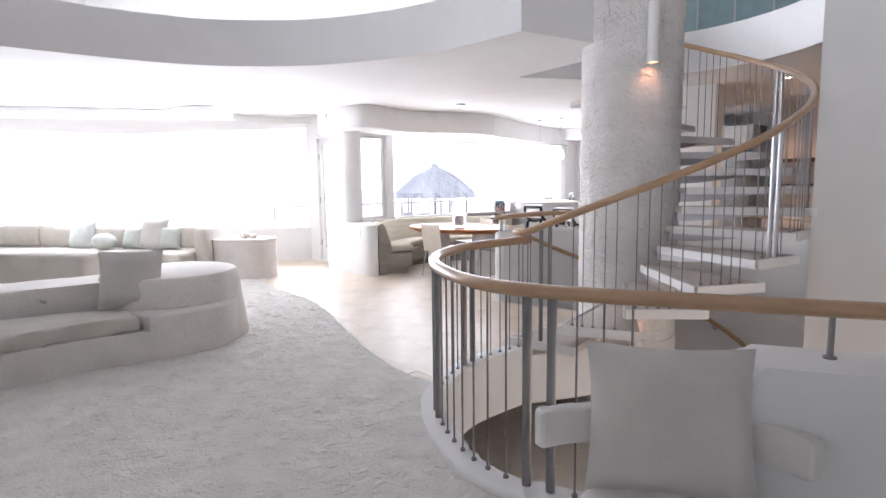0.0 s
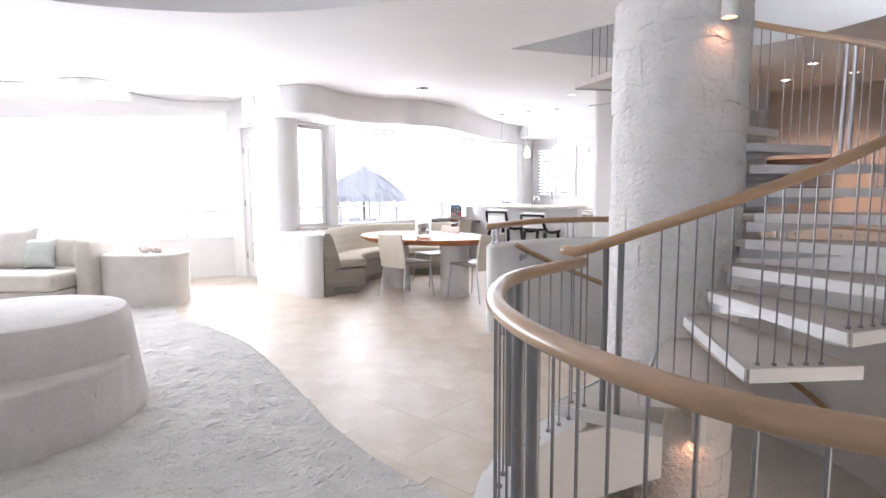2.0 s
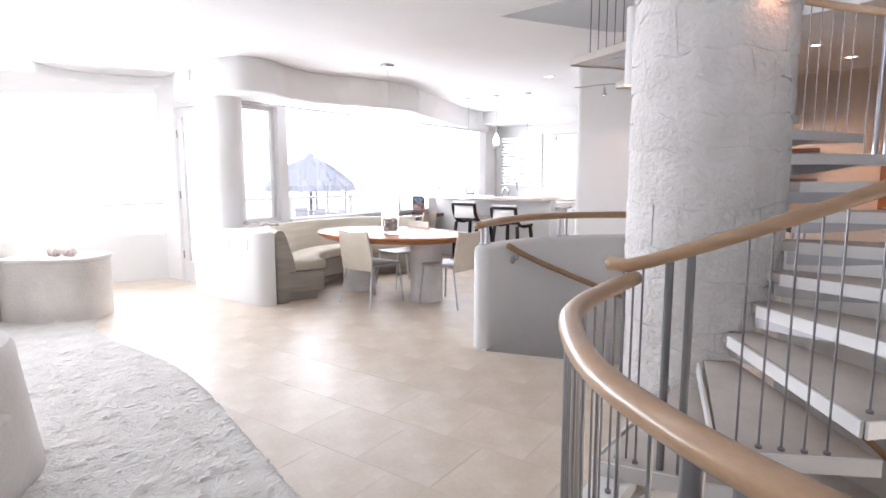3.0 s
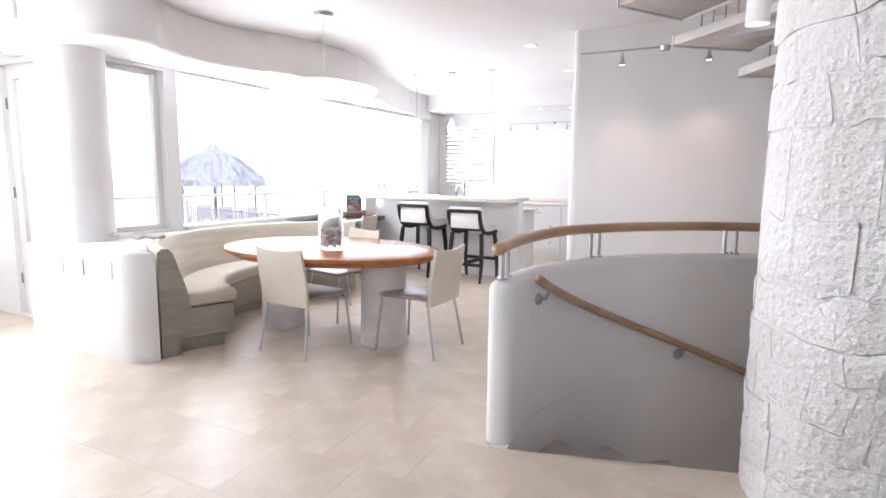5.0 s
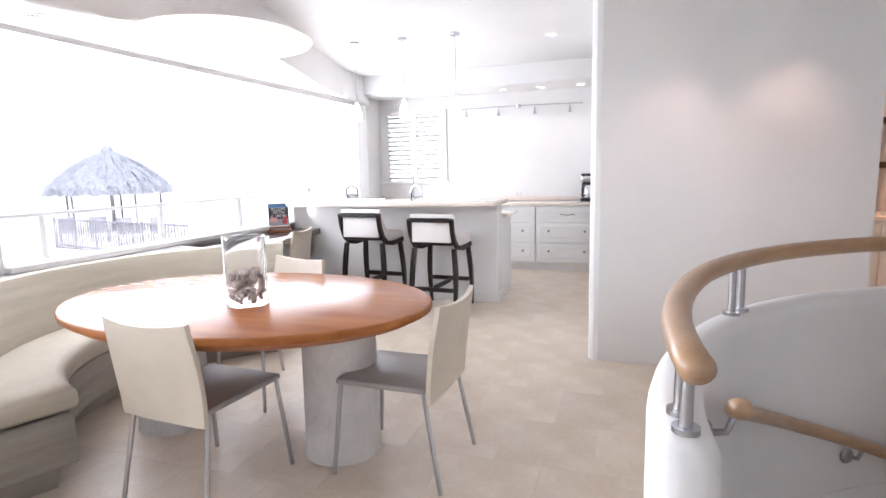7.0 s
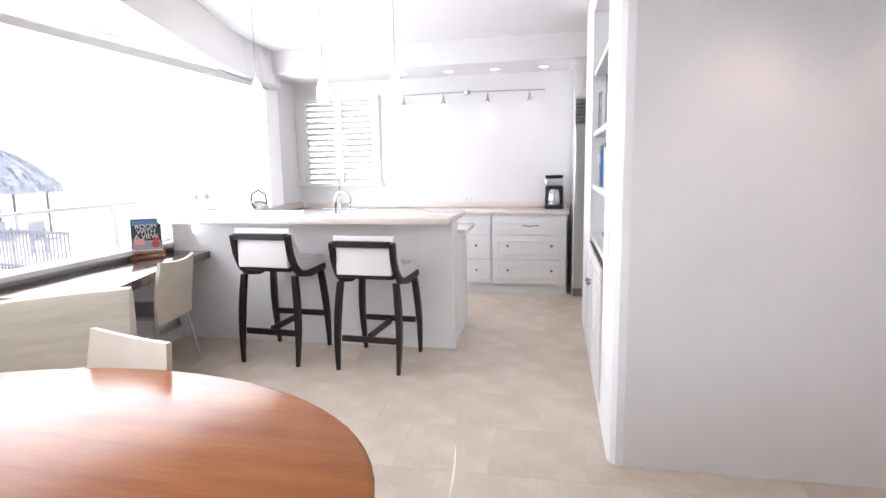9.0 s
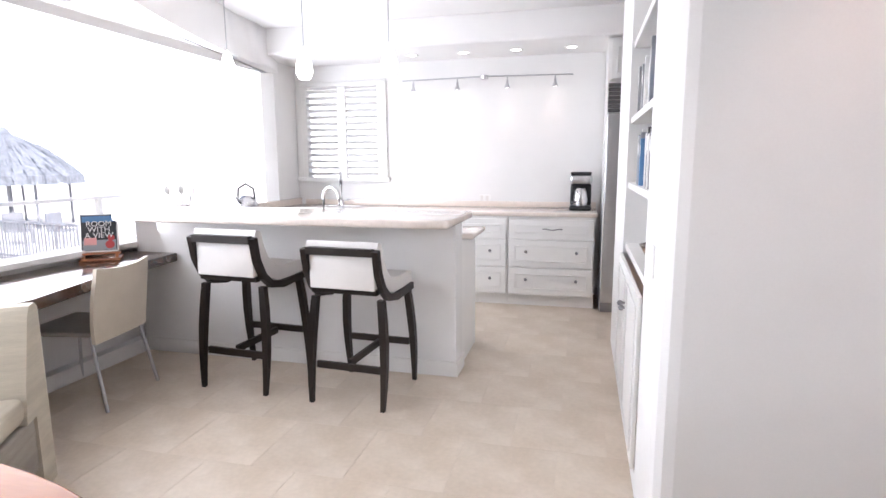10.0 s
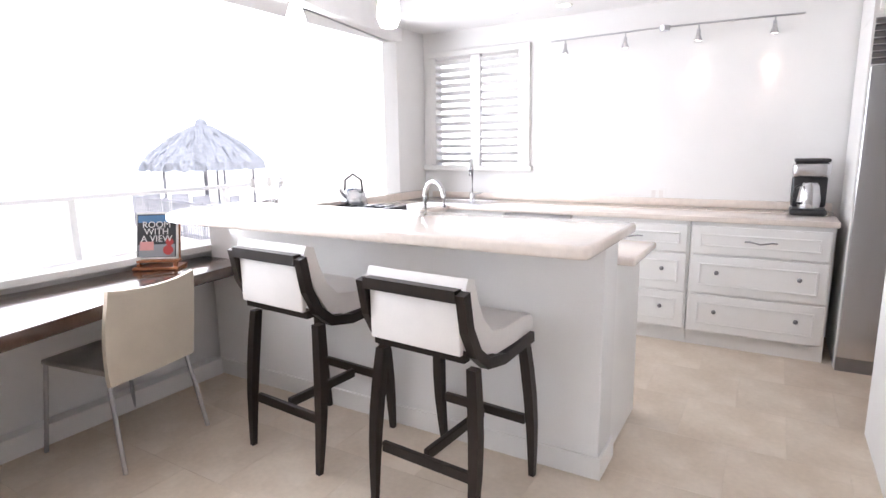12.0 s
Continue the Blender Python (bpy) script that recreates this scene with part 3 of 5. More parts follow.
for a in (148, 145, 112, 109.5, 76, 73.5, 40, 37):
    bm = bmesh.new()
    x, y = 1.637 * math.cos(radians(a)), 1.637 * math.sin(radians(a))
    cylinder(bm, x, y, 0.83, 1.0, 0.013, n=12)
    cylinder(bm, x, y, 0.84, 0.852, 0.028, n=12)
    part("short_post", bm, steel, north, smooth=40)
down = thing("down_rail", pose(*COL, 0), "oak handrail bracketed to the curved wall, sloping down", "railing")
bm = bmesh.new()
sweep(bm, [(1.50 * math.cos(radians(a)), 1.50 * math.sin(radians(a)), 0.82 - (141 - a) * 0.0109) for a in range(141, 0, -4)], 0.025, n=12)
part("handrail", bm, oak, down, "slim round oak handrail", smooth=60)
for a in (135, 87, 45):
    z = 0.82 - (141 - a) * 0.0109
    bm = bmesh.new()
    c, s = math.cos(radians(a)), math.sin(radians(a))
    sweep(bm, [(1.50 * c, 1.50 * s, z - 0.02), (1.515 * c, 1.515 * s, z - 0.065), (1.56 * c, 1.56 * s, z - 0.075)], 0.009, n=8)
    bmesh.ops.create_uvsphere(bm, u_segments=10, v_segments=8, radius=0.034, matrix=Matrix.Translation((1.562 * c, 1.562 * s, z - 0.075)) @ Matrix.Rotation(radians(a), 4, "Z") @ Matrix.Diagonal((0.5, 1, 1, 1)))
    part("bracket", bm, steel, down, smooth=60)


def wall_sconce(a, z0, z1, up):
    c, s = math.cos(radians(a)), math.sin(radians(a))
    ob = thing("wall_sconce", pose(COLUMN[0] + 0.56 * c, COLUMN[1] + 0.56 * s, 0), "white cylinder sconce glowing warm on the stone column", "sconce", "sconces on the column")
    bm = bmesh.new()
    lathe(bm, [(0.040, z0 + 0.02), (0.048, z0), (0.048, z1), (0.040, z1 - 0.02)], n=20)
    part("shade", bm, white_lacquer, ob, smooth=40)
    bm = bmesh.new()
    cylinder(bm, 0, 0, z0 + 0.03, z0 + 0.05, 0.040, n=16)
    part("bulb", bm, warm_glow, ob, "warm glowing bulb")
    bm = bmesh.new()
    box(bm, -0.09, 0.0, -0.02, 0.02, (z0 + z1) / 2 - 0.03, (z0 + z1) / 2 + 0.03, m=pose(0, 0, 0, 0, 0, a))
    part("arm", bm, white_lacquer, ob)
    p = Vector((COLUMN[0] + 0.56 * c, COLUMN[1] + 0.56 * s, 0))
    spot("sconce_light", p + Vector((0, 0, z0 - 0.002)), p + Vector((-0.10 * c, -0.10 * s, z0 - 0.3)), 0.7, 100, (1.0, 0.42, 0.22))
    if up:
        spot("sconce_light", p + Vector((0, 0, z1 + 0.002)), p + Vector((-0.10 * c, -0.10 * s, z1 + 0.3)), 0.7, 100, (1.0, 0.42, 0.22))


wall_sconce(-78, 2.44, 2.95, False)
wall_sconce(-86, -0.42, -0.06, True)
wall_sconce(128, 2.02, 2.55, False)

# ---- living room ----
bench = thing("plaster_bench", pose(-1.95, 4.15, 0), "sculpted off-white plaster bench with a round drum end", "bench")
bm = bmesh.new()
lathe(bm, [(0, 0), (0.66, 0), (0.65, 0.10), (0.61, 0.40), (0.585, 0.61), (0.565, 0.638), (0.52, 0.648), (0, 0.65)], n=64, x=0.20, y=-0.23)
part("drum", bm, bench_plaster, bench, smooth=40)
front = [(-2.15, 2.12), (-1.94, 2.42), (-1.78, 2.72), (-1.54, 3.03), (-1.25, 3.33), (-1.08, 3.66), (-1.10, 3.98)]
front = [(p[0] + 1.95, p[1] - 4.15) for p in curve_through([(x, y, 0) for x, y in front], 6)]
cut = [i for i, p in enumerate(front) if p[1] > 3.13 - 4.15][0]
bm = bmesh.new()
slab(bm, front[cut:] + [(0.45, -0.05), (0.1, -0.45), (0.06, -0.80)], 0, 0.39, bevel=0.03, segments=3, top_only=True)
part("step", bm, bench_plaster, bench, smooth=45)
seat_line = front[:cut + 1]
bm = bmesh.new()
slab(bm, seat_line + [(0.05, -0.8), (-0.75, -1.45)], 0, 0.27, bevel=0.015, top_only=True)
part("seat_base", bm, bench_plaster, bench, smooth=45)
bm = bmesh.new()
back_line = [tuple(p[:2]) for p in curve_through([(0.15, -0.42, 0), (-0.25, -0.95, 0), (-0.75, -1.45, 0), (-1.6, -1.95, 0), (-2.6, -2.3, 0)], 6)]
ribbon(bm, back_line, -0.55, 0, 0.60, bevel=0.03)
part("back_ledge", bm, bench_plaster, bench, smooth=45)
bm = bmesh.new()
slab(bm, [(-0.02, -1.92), (-0.45, -2.35), (-1.2, -2.9), (-1.9, -2.6), (-0.62, -1.5)], 0, 0.40, bevel=0.03, segments=3, top_only=True)
part("end_block", bm, bench_plaster, bench, smooth=45)
bm = bmesh.new()
slab(bm, [(p[0], p[1]) for p in seat_line[2:-1]] + [(0.12, -0.75), (-0.28, -1.05), (-0.62, -1.42)], 0.272, 0.395, bevel=0.03, segments=3)
tagged(part("seat_cushion", bm, cream_fabric, None, "long curved cream cushion lying on the plaster bench", 45), category="cushion").matrix_basis = pose(-1.95, 4.15, 0)


def scatter_pillow(x, y, z, w, h, d, turn, lean, mat, label, group=""):
    bm = bmesh.new()
    pillow(bm, w, h, d)
    ob = part("pillow", bm, mat, None, label, 60)
    ob.matrix_basis = pose(x, y, z, lean, 0, turn)
    return tagged(ob, label, "pillow", group)


scatter_pillow(-1.70, 3.34, 0.40, 0.50, 0.50, 0.17, 28, -16, seat_fabric, "plain cream square pillow leaning on the plaster bench")
inner = thing("inner_sofa", pose(-3.6, 4.3, 0), "low cream sofa built behind the plaster bench", "sofa")
bm = bmesh.new()
box(bm, -2.2, 0.75, -0.28, 0.02, 0, 0.74, bevel=0.05, segments=3)
part("backrest", bm, cream_fabric, inner, smooth=50)
bm = bmesh.new()
box(bm, -2.2, 0.70, 0.022, 0.75, 0.16, 0.42, bevel=0.05, segments=3)
part("seat", bm, cream_fabric, inner, smooth=50)
bm = bmesh.new()
box(bm, -2.15, 0.65, 0.03, 0.70, 0, 0.16)
part("plinth", bm, bench_plaster, inner)

sofa = thing("window_sofa", pose(-3.62, 6.50, 0), "long cream upholstered sofa under the windows", "sofa")
bm = bmesh.new()
box(bm, -4.2, 0, 0.0, 0.80, 0.05, 0.26, bevel=0.03)
part("base", bm, cream_fabric, sofa, smooth=50)
for n in range(4):
    bm = bmesh.new()
    box(bm, -1.05 * n - 1.05, -1.05 * n - 0.01, -0.02, 0.62, 0.262, 0.45, bevel=0.05, segments=4)
    part("seat_cushion", bm, cream_fabric, sofa, smooth=60)
    bm = bmesh.new()
    box(bm, -1.05 * n - 1.05, -1.05 * n - 0.01, 0.58, 0.84, 0.45, 0.80, bevel=0.07, segments=4)
    part("back_cushion", bm, cream_fabric, sofa, smooth=60)
bm = bmesh.new()
box(bm, 0.0, 0.20, 0.30, 0.92, 0.0, 0.80, bevel=0.06, segments=4)
part("corner_panel", bm, cream_fabric, sofa, smooth=60)
for x, w, h, mat, label in ((-4.18, 0.36, 0.36, cushion_blue, "pale sage striped pillow on the sofa"), (-4.50, 0.48, 0.50, seat_fabric, "large plain cream pillow on the sofa"),
                            (-4.86, 0.36, 0.36, cushion_blue, "pale sage green pillow on the sofa"), (-5.85, 0.5, 0.44, cushion_blue, "soft grey-green pillow on the sofa")):
    scatter_pillow(x, 6.98, 0.45, w, h, 0.16, random.uniform(-10, 10), -18, mat, label, "pillows on the window sofa")
bm = bmesh.new()
bmesh.ops.create_uvsphere(bm, u_segments=24, v_segments=16, radius=0.16, matrix=Matrix.Diagonal((1.25, 0.9, 0.82, 1)))
tagged(part("bolster", bm, cushion_blue, None, "round pale sage bolster cushion on the sofa", 60), category="pillow").matrix_basis = pose(-5.26, 6.86, 0.58)

side = thing("side_table", pose(-3.06, 7.26, 0), "smooth off-white plaster side table with rounded ends", "table")
oval = [(0.49 * math.copysign(abs(math.cos(t)) ** 0.6, math.cos(t)), 0.33 * math.copysign(abs(math.sin(t)) ** 0.6, math.sin(t))) for t in np.linspace(0, 2 * math.pi, 41)[:-1]]
bm = bmesh.new()
slab(bm, [(x * 0.97, y * 0.97) for x, y in oval], 0, 0.57)
part("pedestal", bm, bench_plaster, side, smooth=40)
bm = bmesh.new()
slab(bm, oval, 0.57, 0.615, bevel=0.015, segments=3)
part("top", bm, bench_plaster, side, smooth=40)
coral = thing("shell_ornament", pose(-2.94, 7.20, 0.615), "small cluster of pale sea shells on the side table", "ornament")
for n in range(4):
    bm = bmesh.new()
    bmesh.ops.create_icosphere(bm, subdivisions=2, radius=0.045)
    for v in bm.verts:
        v.co *= 1 + 0.35 * noise.noise(v.co * 30 + Vector((n, 0, 0)))
    part("shell", bm, shell, coral, smooth=60).matrix_basis = pose(0.075 * n - 0.11, 0.02 * (-1) ** n, 0.035)

chair = thing("lounge_chair", pose(2.21, 1.25, 0, 0, 0, -2), "white upholstered lounge chair with angled arms beside the stairwell", "armchair")
bm = bmesh.new()
slab(bm, [(0.36 * math.cos(t), 0.38 * math.sin(t) - 0.02) for t in np.linspace(0, 2 * math.pi, 33)[:-1]], 0.14, 0.31, bevel=0.06, segments=4)
part("seat", bm, white_leather, chair, smooth=60)
bm = bmesh.new()
ribbon(bm, [tuple(p[:2]) for p in curve_through([(-0.47, 0.13, 0), (-0.36, 0.20, 0), (-0.18, 0.25, 0), (0, 0.26, 0), (0.18, 0.24, 0), (0.30, 0.17, 0), (0.385, 0.08, 0)], 6)], 0.06, 0.43, 0.565, bevel=0.015)
part("backrest", bm, white_leather, chair, "low curved backrest that runs into the arms", 60)
bm = bmesh.new()
for x in (-0.18, 0.18):
    box(bm, x - 0.02, x + 0.02, 0.20, 0.23, 0.25, 0.45)
part("back_support", bm, steel, chair)
bm = bmesh.new()
lathe(bm, [(0, 0), (0.26, 0), (0.26, 0.015), (0.05, 0.03), (0.035, 0.145), (0, 0.145)], n=32)
part("base", bm, steel, chair, "brushed steel swivel base", 50)
scatter_pillow(2.18, 1.37, 0.300, 0.57, 0.53, 0.17, -2, -14, seat_fabric, "plain off-white square pillow in the lounge chair")

# ---- dining corner ----
TABLE = k(-0.59, -3.19)
table = thing("dining_table", TABLE, "oval dining table with a glossy orange-brown wooden top", "table")
oval = [(0.99 * math.cos(t), 0.69 * math.sin(t)) for t in np.linspace(0, 2 * math.pi, 73)[:-1]]
bm = bmesh.new()
slab(bm, oval, 0.705, 0.742, bevel=0.012, segments=3)
part("tabletop", bm, table_wood, table, smooth=40)
bm = bmesh.new()
slab(bm, [(x * 0.93, y * 0.93) for x, y in oval], 0.675, 0.7045)
part("rim", bm, door_wood, table, "dark wooden underside rim", 40)
for x in (-0.53, 0.53):
    bm = bmesh.new()
    lathe(bm, [(0, 0), (0.190, 0), (0.185, 0.03), (0.178, 0.67), (0, 0.674)], n=40, x=x)
    part("pedestal", bm, column_core, table, "pale stone pedestal", 40)

vase = thing("glass_vase", pose(0.23, 8.07, 0.7425), "clear glass cylinder vase half full of sea shells", "vase")
bm = bmesh.new()
lathe(bm, [(0, 0), (0.098, 0), (0.10, 0.01), (0.10, 0.33), (0.094, 0.33), (0.094, 0.015), (0, 0.012)], n=40)
part("glass", bm, jar_glass, vase, smooth=40).visible_shadow = False
bm = bmesh.new()
for n in range(95):
    r, t = 0.075 * math.sqrt(random.random()), random.uniform(0, 6.28)
    at = pose(r * math.cos(t), r * math.sin(t), random.uniform(0.03, 0.17), random.uniform(0, 360), random.uniform(0, 360), 0) @ Matrix.Diagonal((1, 0.7, 0.5, 1))
    bmesh.ops.create_icosphere(bm, subdivisions=1, radius=random.uniform(0.016, 0.028), matrix=at)
tagged(part("shells", bm, shell, vase, "mixed pink and brown shells"), kind="stuff")

BENCH = k(-0.70, -2.88)
banquette = thing("dining_banquette", BENCH, "curved beige banquette with a striped fabric cover", "bench")


def ring(bm, r0, r1, a0, a1, z0, z1, bevel=0.0, n=36):
    slab(bm, arc(0, 0, r1, a0, a1, n) + arc(0, 0, r0, a1, a0, n), z0, z1, bevel=bevel, segments=4)
    return bm


bm = bmesh.new()
ring(bm, 1.08, 1.40, 247, 123, 0.0, 0.10)
part("plinth", bm, striped_fabric, banquette, smooth=40)
bm = bmesh.new()
ring(bm, 1.00, 1.42, 249, 121, 0.10, 0.335, 0.015)
part("seat_base", bm, striped_fabric, banquette, smooth=40)
bm = bmesh.new()
ring(bm, 0.975, 1.36, 249, 121, 0.337, 0.46, 0.045)
part("seat_cushion", bm, banquette_cream, banquette, "cream seat cushion", 60)
bm = bmesh.new()
lean = [(1.33, 0.34), (1.36, 0.50), (1.44, 0.76), (1.47, 0.80), (1.52, 0.805), (1.55, 0.78), (1.55, 0.0), (1.42, 0.0), (1.42, 0.34)]
rows = [[bm.verts.new((r * math.cos(radians(a)), r * math.sin(radians(a)), z)) for r, z in lean] for a in np.linspace(249.5, 120.5, 44)]
for p, q in zip(rows, rows[1:]):
    for i in range(len(lean)):
        j = (i + 1) % len(lean)
        bm.faces.new((p[i], p[j], q[j], q[i]))
bm.faces.new(rows[0])
bm.faces.new(rows[-1][::-1])
part("backrest", bm, banquette_cream, banquette, "cream striped backrest", 45)
bm = bmesh.new()
ends = [[bm.verts.new((r * math.cos(radians(a)), r * math.sin(radians(a)), z)) for r, z in lean] for a in (249.6, 250.0)]
for i in range(len(lean)):
    j = (i + 1) % len(lean)
    bm.faces.new((ends[0][i], ends[0][j], ends[1][j], ends[1][i]))
bm.faces.new(ends[0])
bm.faces.new(ends[1][::-1])
part("end_panel", bm, striped_fabric, banquette, "grey-beige striped end panel")
bm = bmesh.new()
slab(bm, [(-2.44, -4.37), (-1.52, -4.37)] + [(-0.70 + 1.56 * math.cos(radians(a)), -2.88 + 1.56 * math.sin(radians(a))) for a in range(240, 138, -4)] + [(-2.44, -1.7)], 0, 0.775)
put(structure("ledge_window", bm, plaster, "white plaster ledge behind the banquette"), k(0, 0))


def dining_chair(m, label):
    """Back legs at y = 0, facing +y."""
    ob = thing("dining_chair", m, label, "chair", "cream leather chairs")
    for sx in (-1, 1):
        for y0, y1, top in ((-0.05, 0.03, 0.43), (0.47, 0.43, 0.44)):
            bm = bmesh.new()
            sweep(bm, [(sx * 0.235, y0, 0.0), (sx * 0.205, y1, top)], 0.0105, n=8, caps=False)
            part("leg", bm, steel, ob, "slim chrome leg", 50)
    bm = bmesh.new()
    box(bm, -0.215, 0.215, 0.02, 0.455, 0.425, 0.452, bevel=0.010, segments=3)
    part("seat", bm, seat_leather, ob, "grey-brown leather seat", 50)
    bm = bmesh.new()
    rows = []
    for i in range(9):
        z = 0.39 + 0.41 * i / 8
        y = -0.005 - 0.06 * (i / 8) ** 1.5
        w = 0.225 + 0.012 * math.sin(i / 8 * 3.14)
        rows.append([(x * w, y + 0.026 * (x * x - 0.5) * (0.3 + 0.7 * i / 8), z + (0.018 * x * x if i == 8 else 0)) for x in np.linspace(-1, 1, 9)])
    front = [[bm.verts.new((x, y + 0.011, z)) for x, y, z in r] for r in rows]
    back = [[bm.verts.new((x, y - 0.011, z)) for x, y, z in r] for r in rows]
    for g in (front, back):
        for a, b in zip(g, g[1:]):
            for i in range(8):
                bm.faces.new((a[i], a[i + 1], b[i + 1], b[i]))
    loop = lambda g: g[0] + [r[-1] for r in g[1:]] + g[-1][-2::-1] + [r[0] for r in g[-2:0:-1]]
    f, b = loop(front), loop(back)
    for i in range(len(f)):
        j = (i + 1) % len(f)
        bm.faces.new((f[i], f[j], b[j], b[i]))
    part("backrest", bm, leather, ob, "cream leather backrest", 60)
    bm = bmesh.new()
    box(bm, -0.205, 0.205, 0.02, 0.04, 0.405, 0.4245)
    part("rail", bm, steel, ob)
    return ob


first = dining_chair(pose(-0.105, 7.635, 0, 0, 0, -41.6), "cream leather dining chair with slim chrome legs")
copy_thing(first, pose(1.075, 7.55, 0, 0, 0, 51))
copy_thing(first, pose(0.50, 8.95, 0, 0, 0, 127))
copy_thing(first, pose(0.656, 10.944, 0, 0, 0, 62))

pendant = thing("saucer_lamp", pose(0.19, 8.50, 2.07), "wide white saucer pendant lamp over the dining table", "lamp")
bm = bmesh.new()
lathe(bm, [(0, 0.085), (0.20, 0.07), (0.42, 0.02), (0.46, 0.0), (0.45, -0.012), (0.25, -0.045), (0, -0.055)], n=56)
part("shade", bm, saucer_glow, pendant, "softly lit frosted white shade", 60)
bm = bmesh.new()
cylinder(bm, 0, 0, 0.08, CEIL - 2.07, 0.003, n=8)
part("cord", bm, white_lacquer, pendant)
bm = bmesh.new()
lathe(bm, [(0, CEIL - 2.07), (0.085, CEIL - 2.07), (0.075, CEIL - 2.10), (0.02, CEIL - 2.115), (0, CEIL - 2.115)], n=28)
part("canopy", bm, steel, pendant, smooth=50)

# ---- kitchen ----
bar = thing("breakfast_bar", k(0, 0), "white breakfast bar with a raised pale quartz top", "bar")
bm = bmesh.new()
box(bm, -2.40, 0.0, 0.0, 0.20, 0, 1.014, bevel=0.006)
part("front_wall", bm, plaster, bar)
bm = bmesh.new()
slab(bm, [(-2.30, -0.30), (-2.20, -0.40), (-2.05, -0.43), (0.02, -0.43), (0.045, -0.42), (0.055, -0.395), (0.055, 0.26), (-2.43, 0.26), (-2.43, -0.1)], 1.015, 1.062, bevel=0.014, segments=3)
part("raised_top", bm, quartz, bar, "pale cream quartz top", 45)
bm = bmesh.new()
box(bm, -2.0, -0.01, 0.202, 0.72, 0, 0.865, bevel=0.004)
part("cabinet_body", bm, white_lacquer, bar)
bm = bmesh.new()
box(bm, -2.0, 0.06, 0.262, 0.75, 0.867, 0.905, bevel=0.012, segments=3)
part("low_top", bm, quartz, bar, "pale cream quartz worktop", 45)
bm = bmesh.new()
box(bm, -2.40, 0.012, -0.014, 0.0, 0.0, 0.10, bevel=0.004)
box(bm, 0.0, 0.014, -0.014, 0.21, 0.0, 0.10, bevel=0.004)
part("baseboard", bm, white_lacquer, bar)


def faucet(m, height, reach, label):
    ob = thing("faucet", m, label, "faucet")
    bm = bmesh.new()
    path = [(0, 0, 0), (0, 0, height - reach / 2)] + [(0, -reach / 2 + reach / 2 * math.cos(t), height - reach / 2 + reach / 2 * math.sin(t)) for t in np.linspace(0.2, math.pi, 10)] + [(0, -reach, height - reach / 2 - 0.05)]
    sweep(bm, path, 0.013, n=10)
    part("spout", bm, stainless, ob, smooth=60)
    bm = bmesh.new()
    lathe(bm, [(0, 0), (0.028, 0), (0.026, 0.05), (0.018, 0.06), (0, 0.06)], n=20)
    part("base", bm, stainless, ob, smooth=50)
    bm = bmesh.new()
    sweep(bm, [(0.02, 0, 0.045), (0.09, 0, 0.06)], 0.008, n=8)
    part("lever", bm, stainless, ob, smooth=50)


faucet(k(-1.10, 0.42, 0.905, 70), 0.30, 0.16, "arched chrome faucet on the island worktop")
faucet(k(-1.86, 2.42, 0.915, 20), 0.36, 0.17, "tall arched chrome faucet under the window")


def front_panel(bm, w, h, d=0.018):
    """A cabinet front with a raised frame, standing at y = 0 facing -y, from the origin."""
    box(bm, 0, w, -d, 0, 0, h, bevel=0.003)
    if h > 0.17:
        e = 0.05
        for x0, x1, z0, z1 in ((e, w - e, e, e + 0.012), (e, w - e, h - e - 0.012, h - e), (e, e + 0.012, e + 0.012, h - e - 0.012), (w - e - 0.012, w - e, e + 0.012, h - e - 0.012)):
            box(bm, x0, x1, -d - 0.008, -d, z0, z1, bevel=0.003)
    return bm


def knob(bm, x, z):
    bmesh.ops.create_cone(bm, cap_ends=True, segments=10, radius1=0.006, radius2=0.006, depth=0.02, matrix=Matrix.Translation((x, -0.026, z)) @ Matrix.Rotation(radians(90), 4, "X"))
    bmesh.ops.create_uvsphere(bm, u_segments=10, v_segments=6, radius=0.015, matrix=Matrix.Translation((x, -0.043, z)))
    return bm


def drawer_unit(u0, u1, label, one_knob=False):
    w = u1 - u0
    ob = thing("drawer_cabinet", k(u0, 1.92), label, "cabinet", "drawer cabinets of the back counter")
    bm = bmesh.new()
    box(bm, 0.002, w - 0.002, 0.0, 0.60, 0.10, 0.872)
    part("body", bm, white_lacquer, ob)
    bm = bmesh.new()
    box(bm, 0, w, 0.04, 0.06, 0.0, 0.098)
    part("plinth", bm, white_lacquer, ob)
    for z0, z1 in ((0.12, 0.375), (0.39, 0.645), (0.66, 0.845)):
        bm = bmesh.new()
        front_panel(bm, w - 0.03, z1 - z0)
        d = part("drawer_front", bm, white_lacquer, ob)
        d.matrix_basis = pose(0.015, 0, z0)
        bm = bmesh.new()
        if z0 > 0.6:
            sweep(bm, [(w / 2 - 0.09, -0.02, 0.095), (w / 2 - 0.06, -0.045, 0.10), (w / 2, -0.05, 0.088), (w / 2 + 0.06, -0.045, 0.10), (w / 2 + 0.09, -0.02, 0.095)], 0.005, n=8)
            part("handle", bm, dark_steel, d, "curved steel handle", 50)
        else:
            for x in (0.2 * w, 0.78 * w):
                knob(bm, x, (z1 - z0) / 2 + 0.02)
                part("knob", bm, dark_steel, d, "round steel knob", 50)
                bm = bmesh.new()
            bm.free()
    return ob


drawer_unit(0.08, 0.888, "white drawer cabinet with panelled fronts and steel knobs")
drawer_unit(-0.748, 0.078, "white drawer cabinet with panelled fronts and steel knobs")
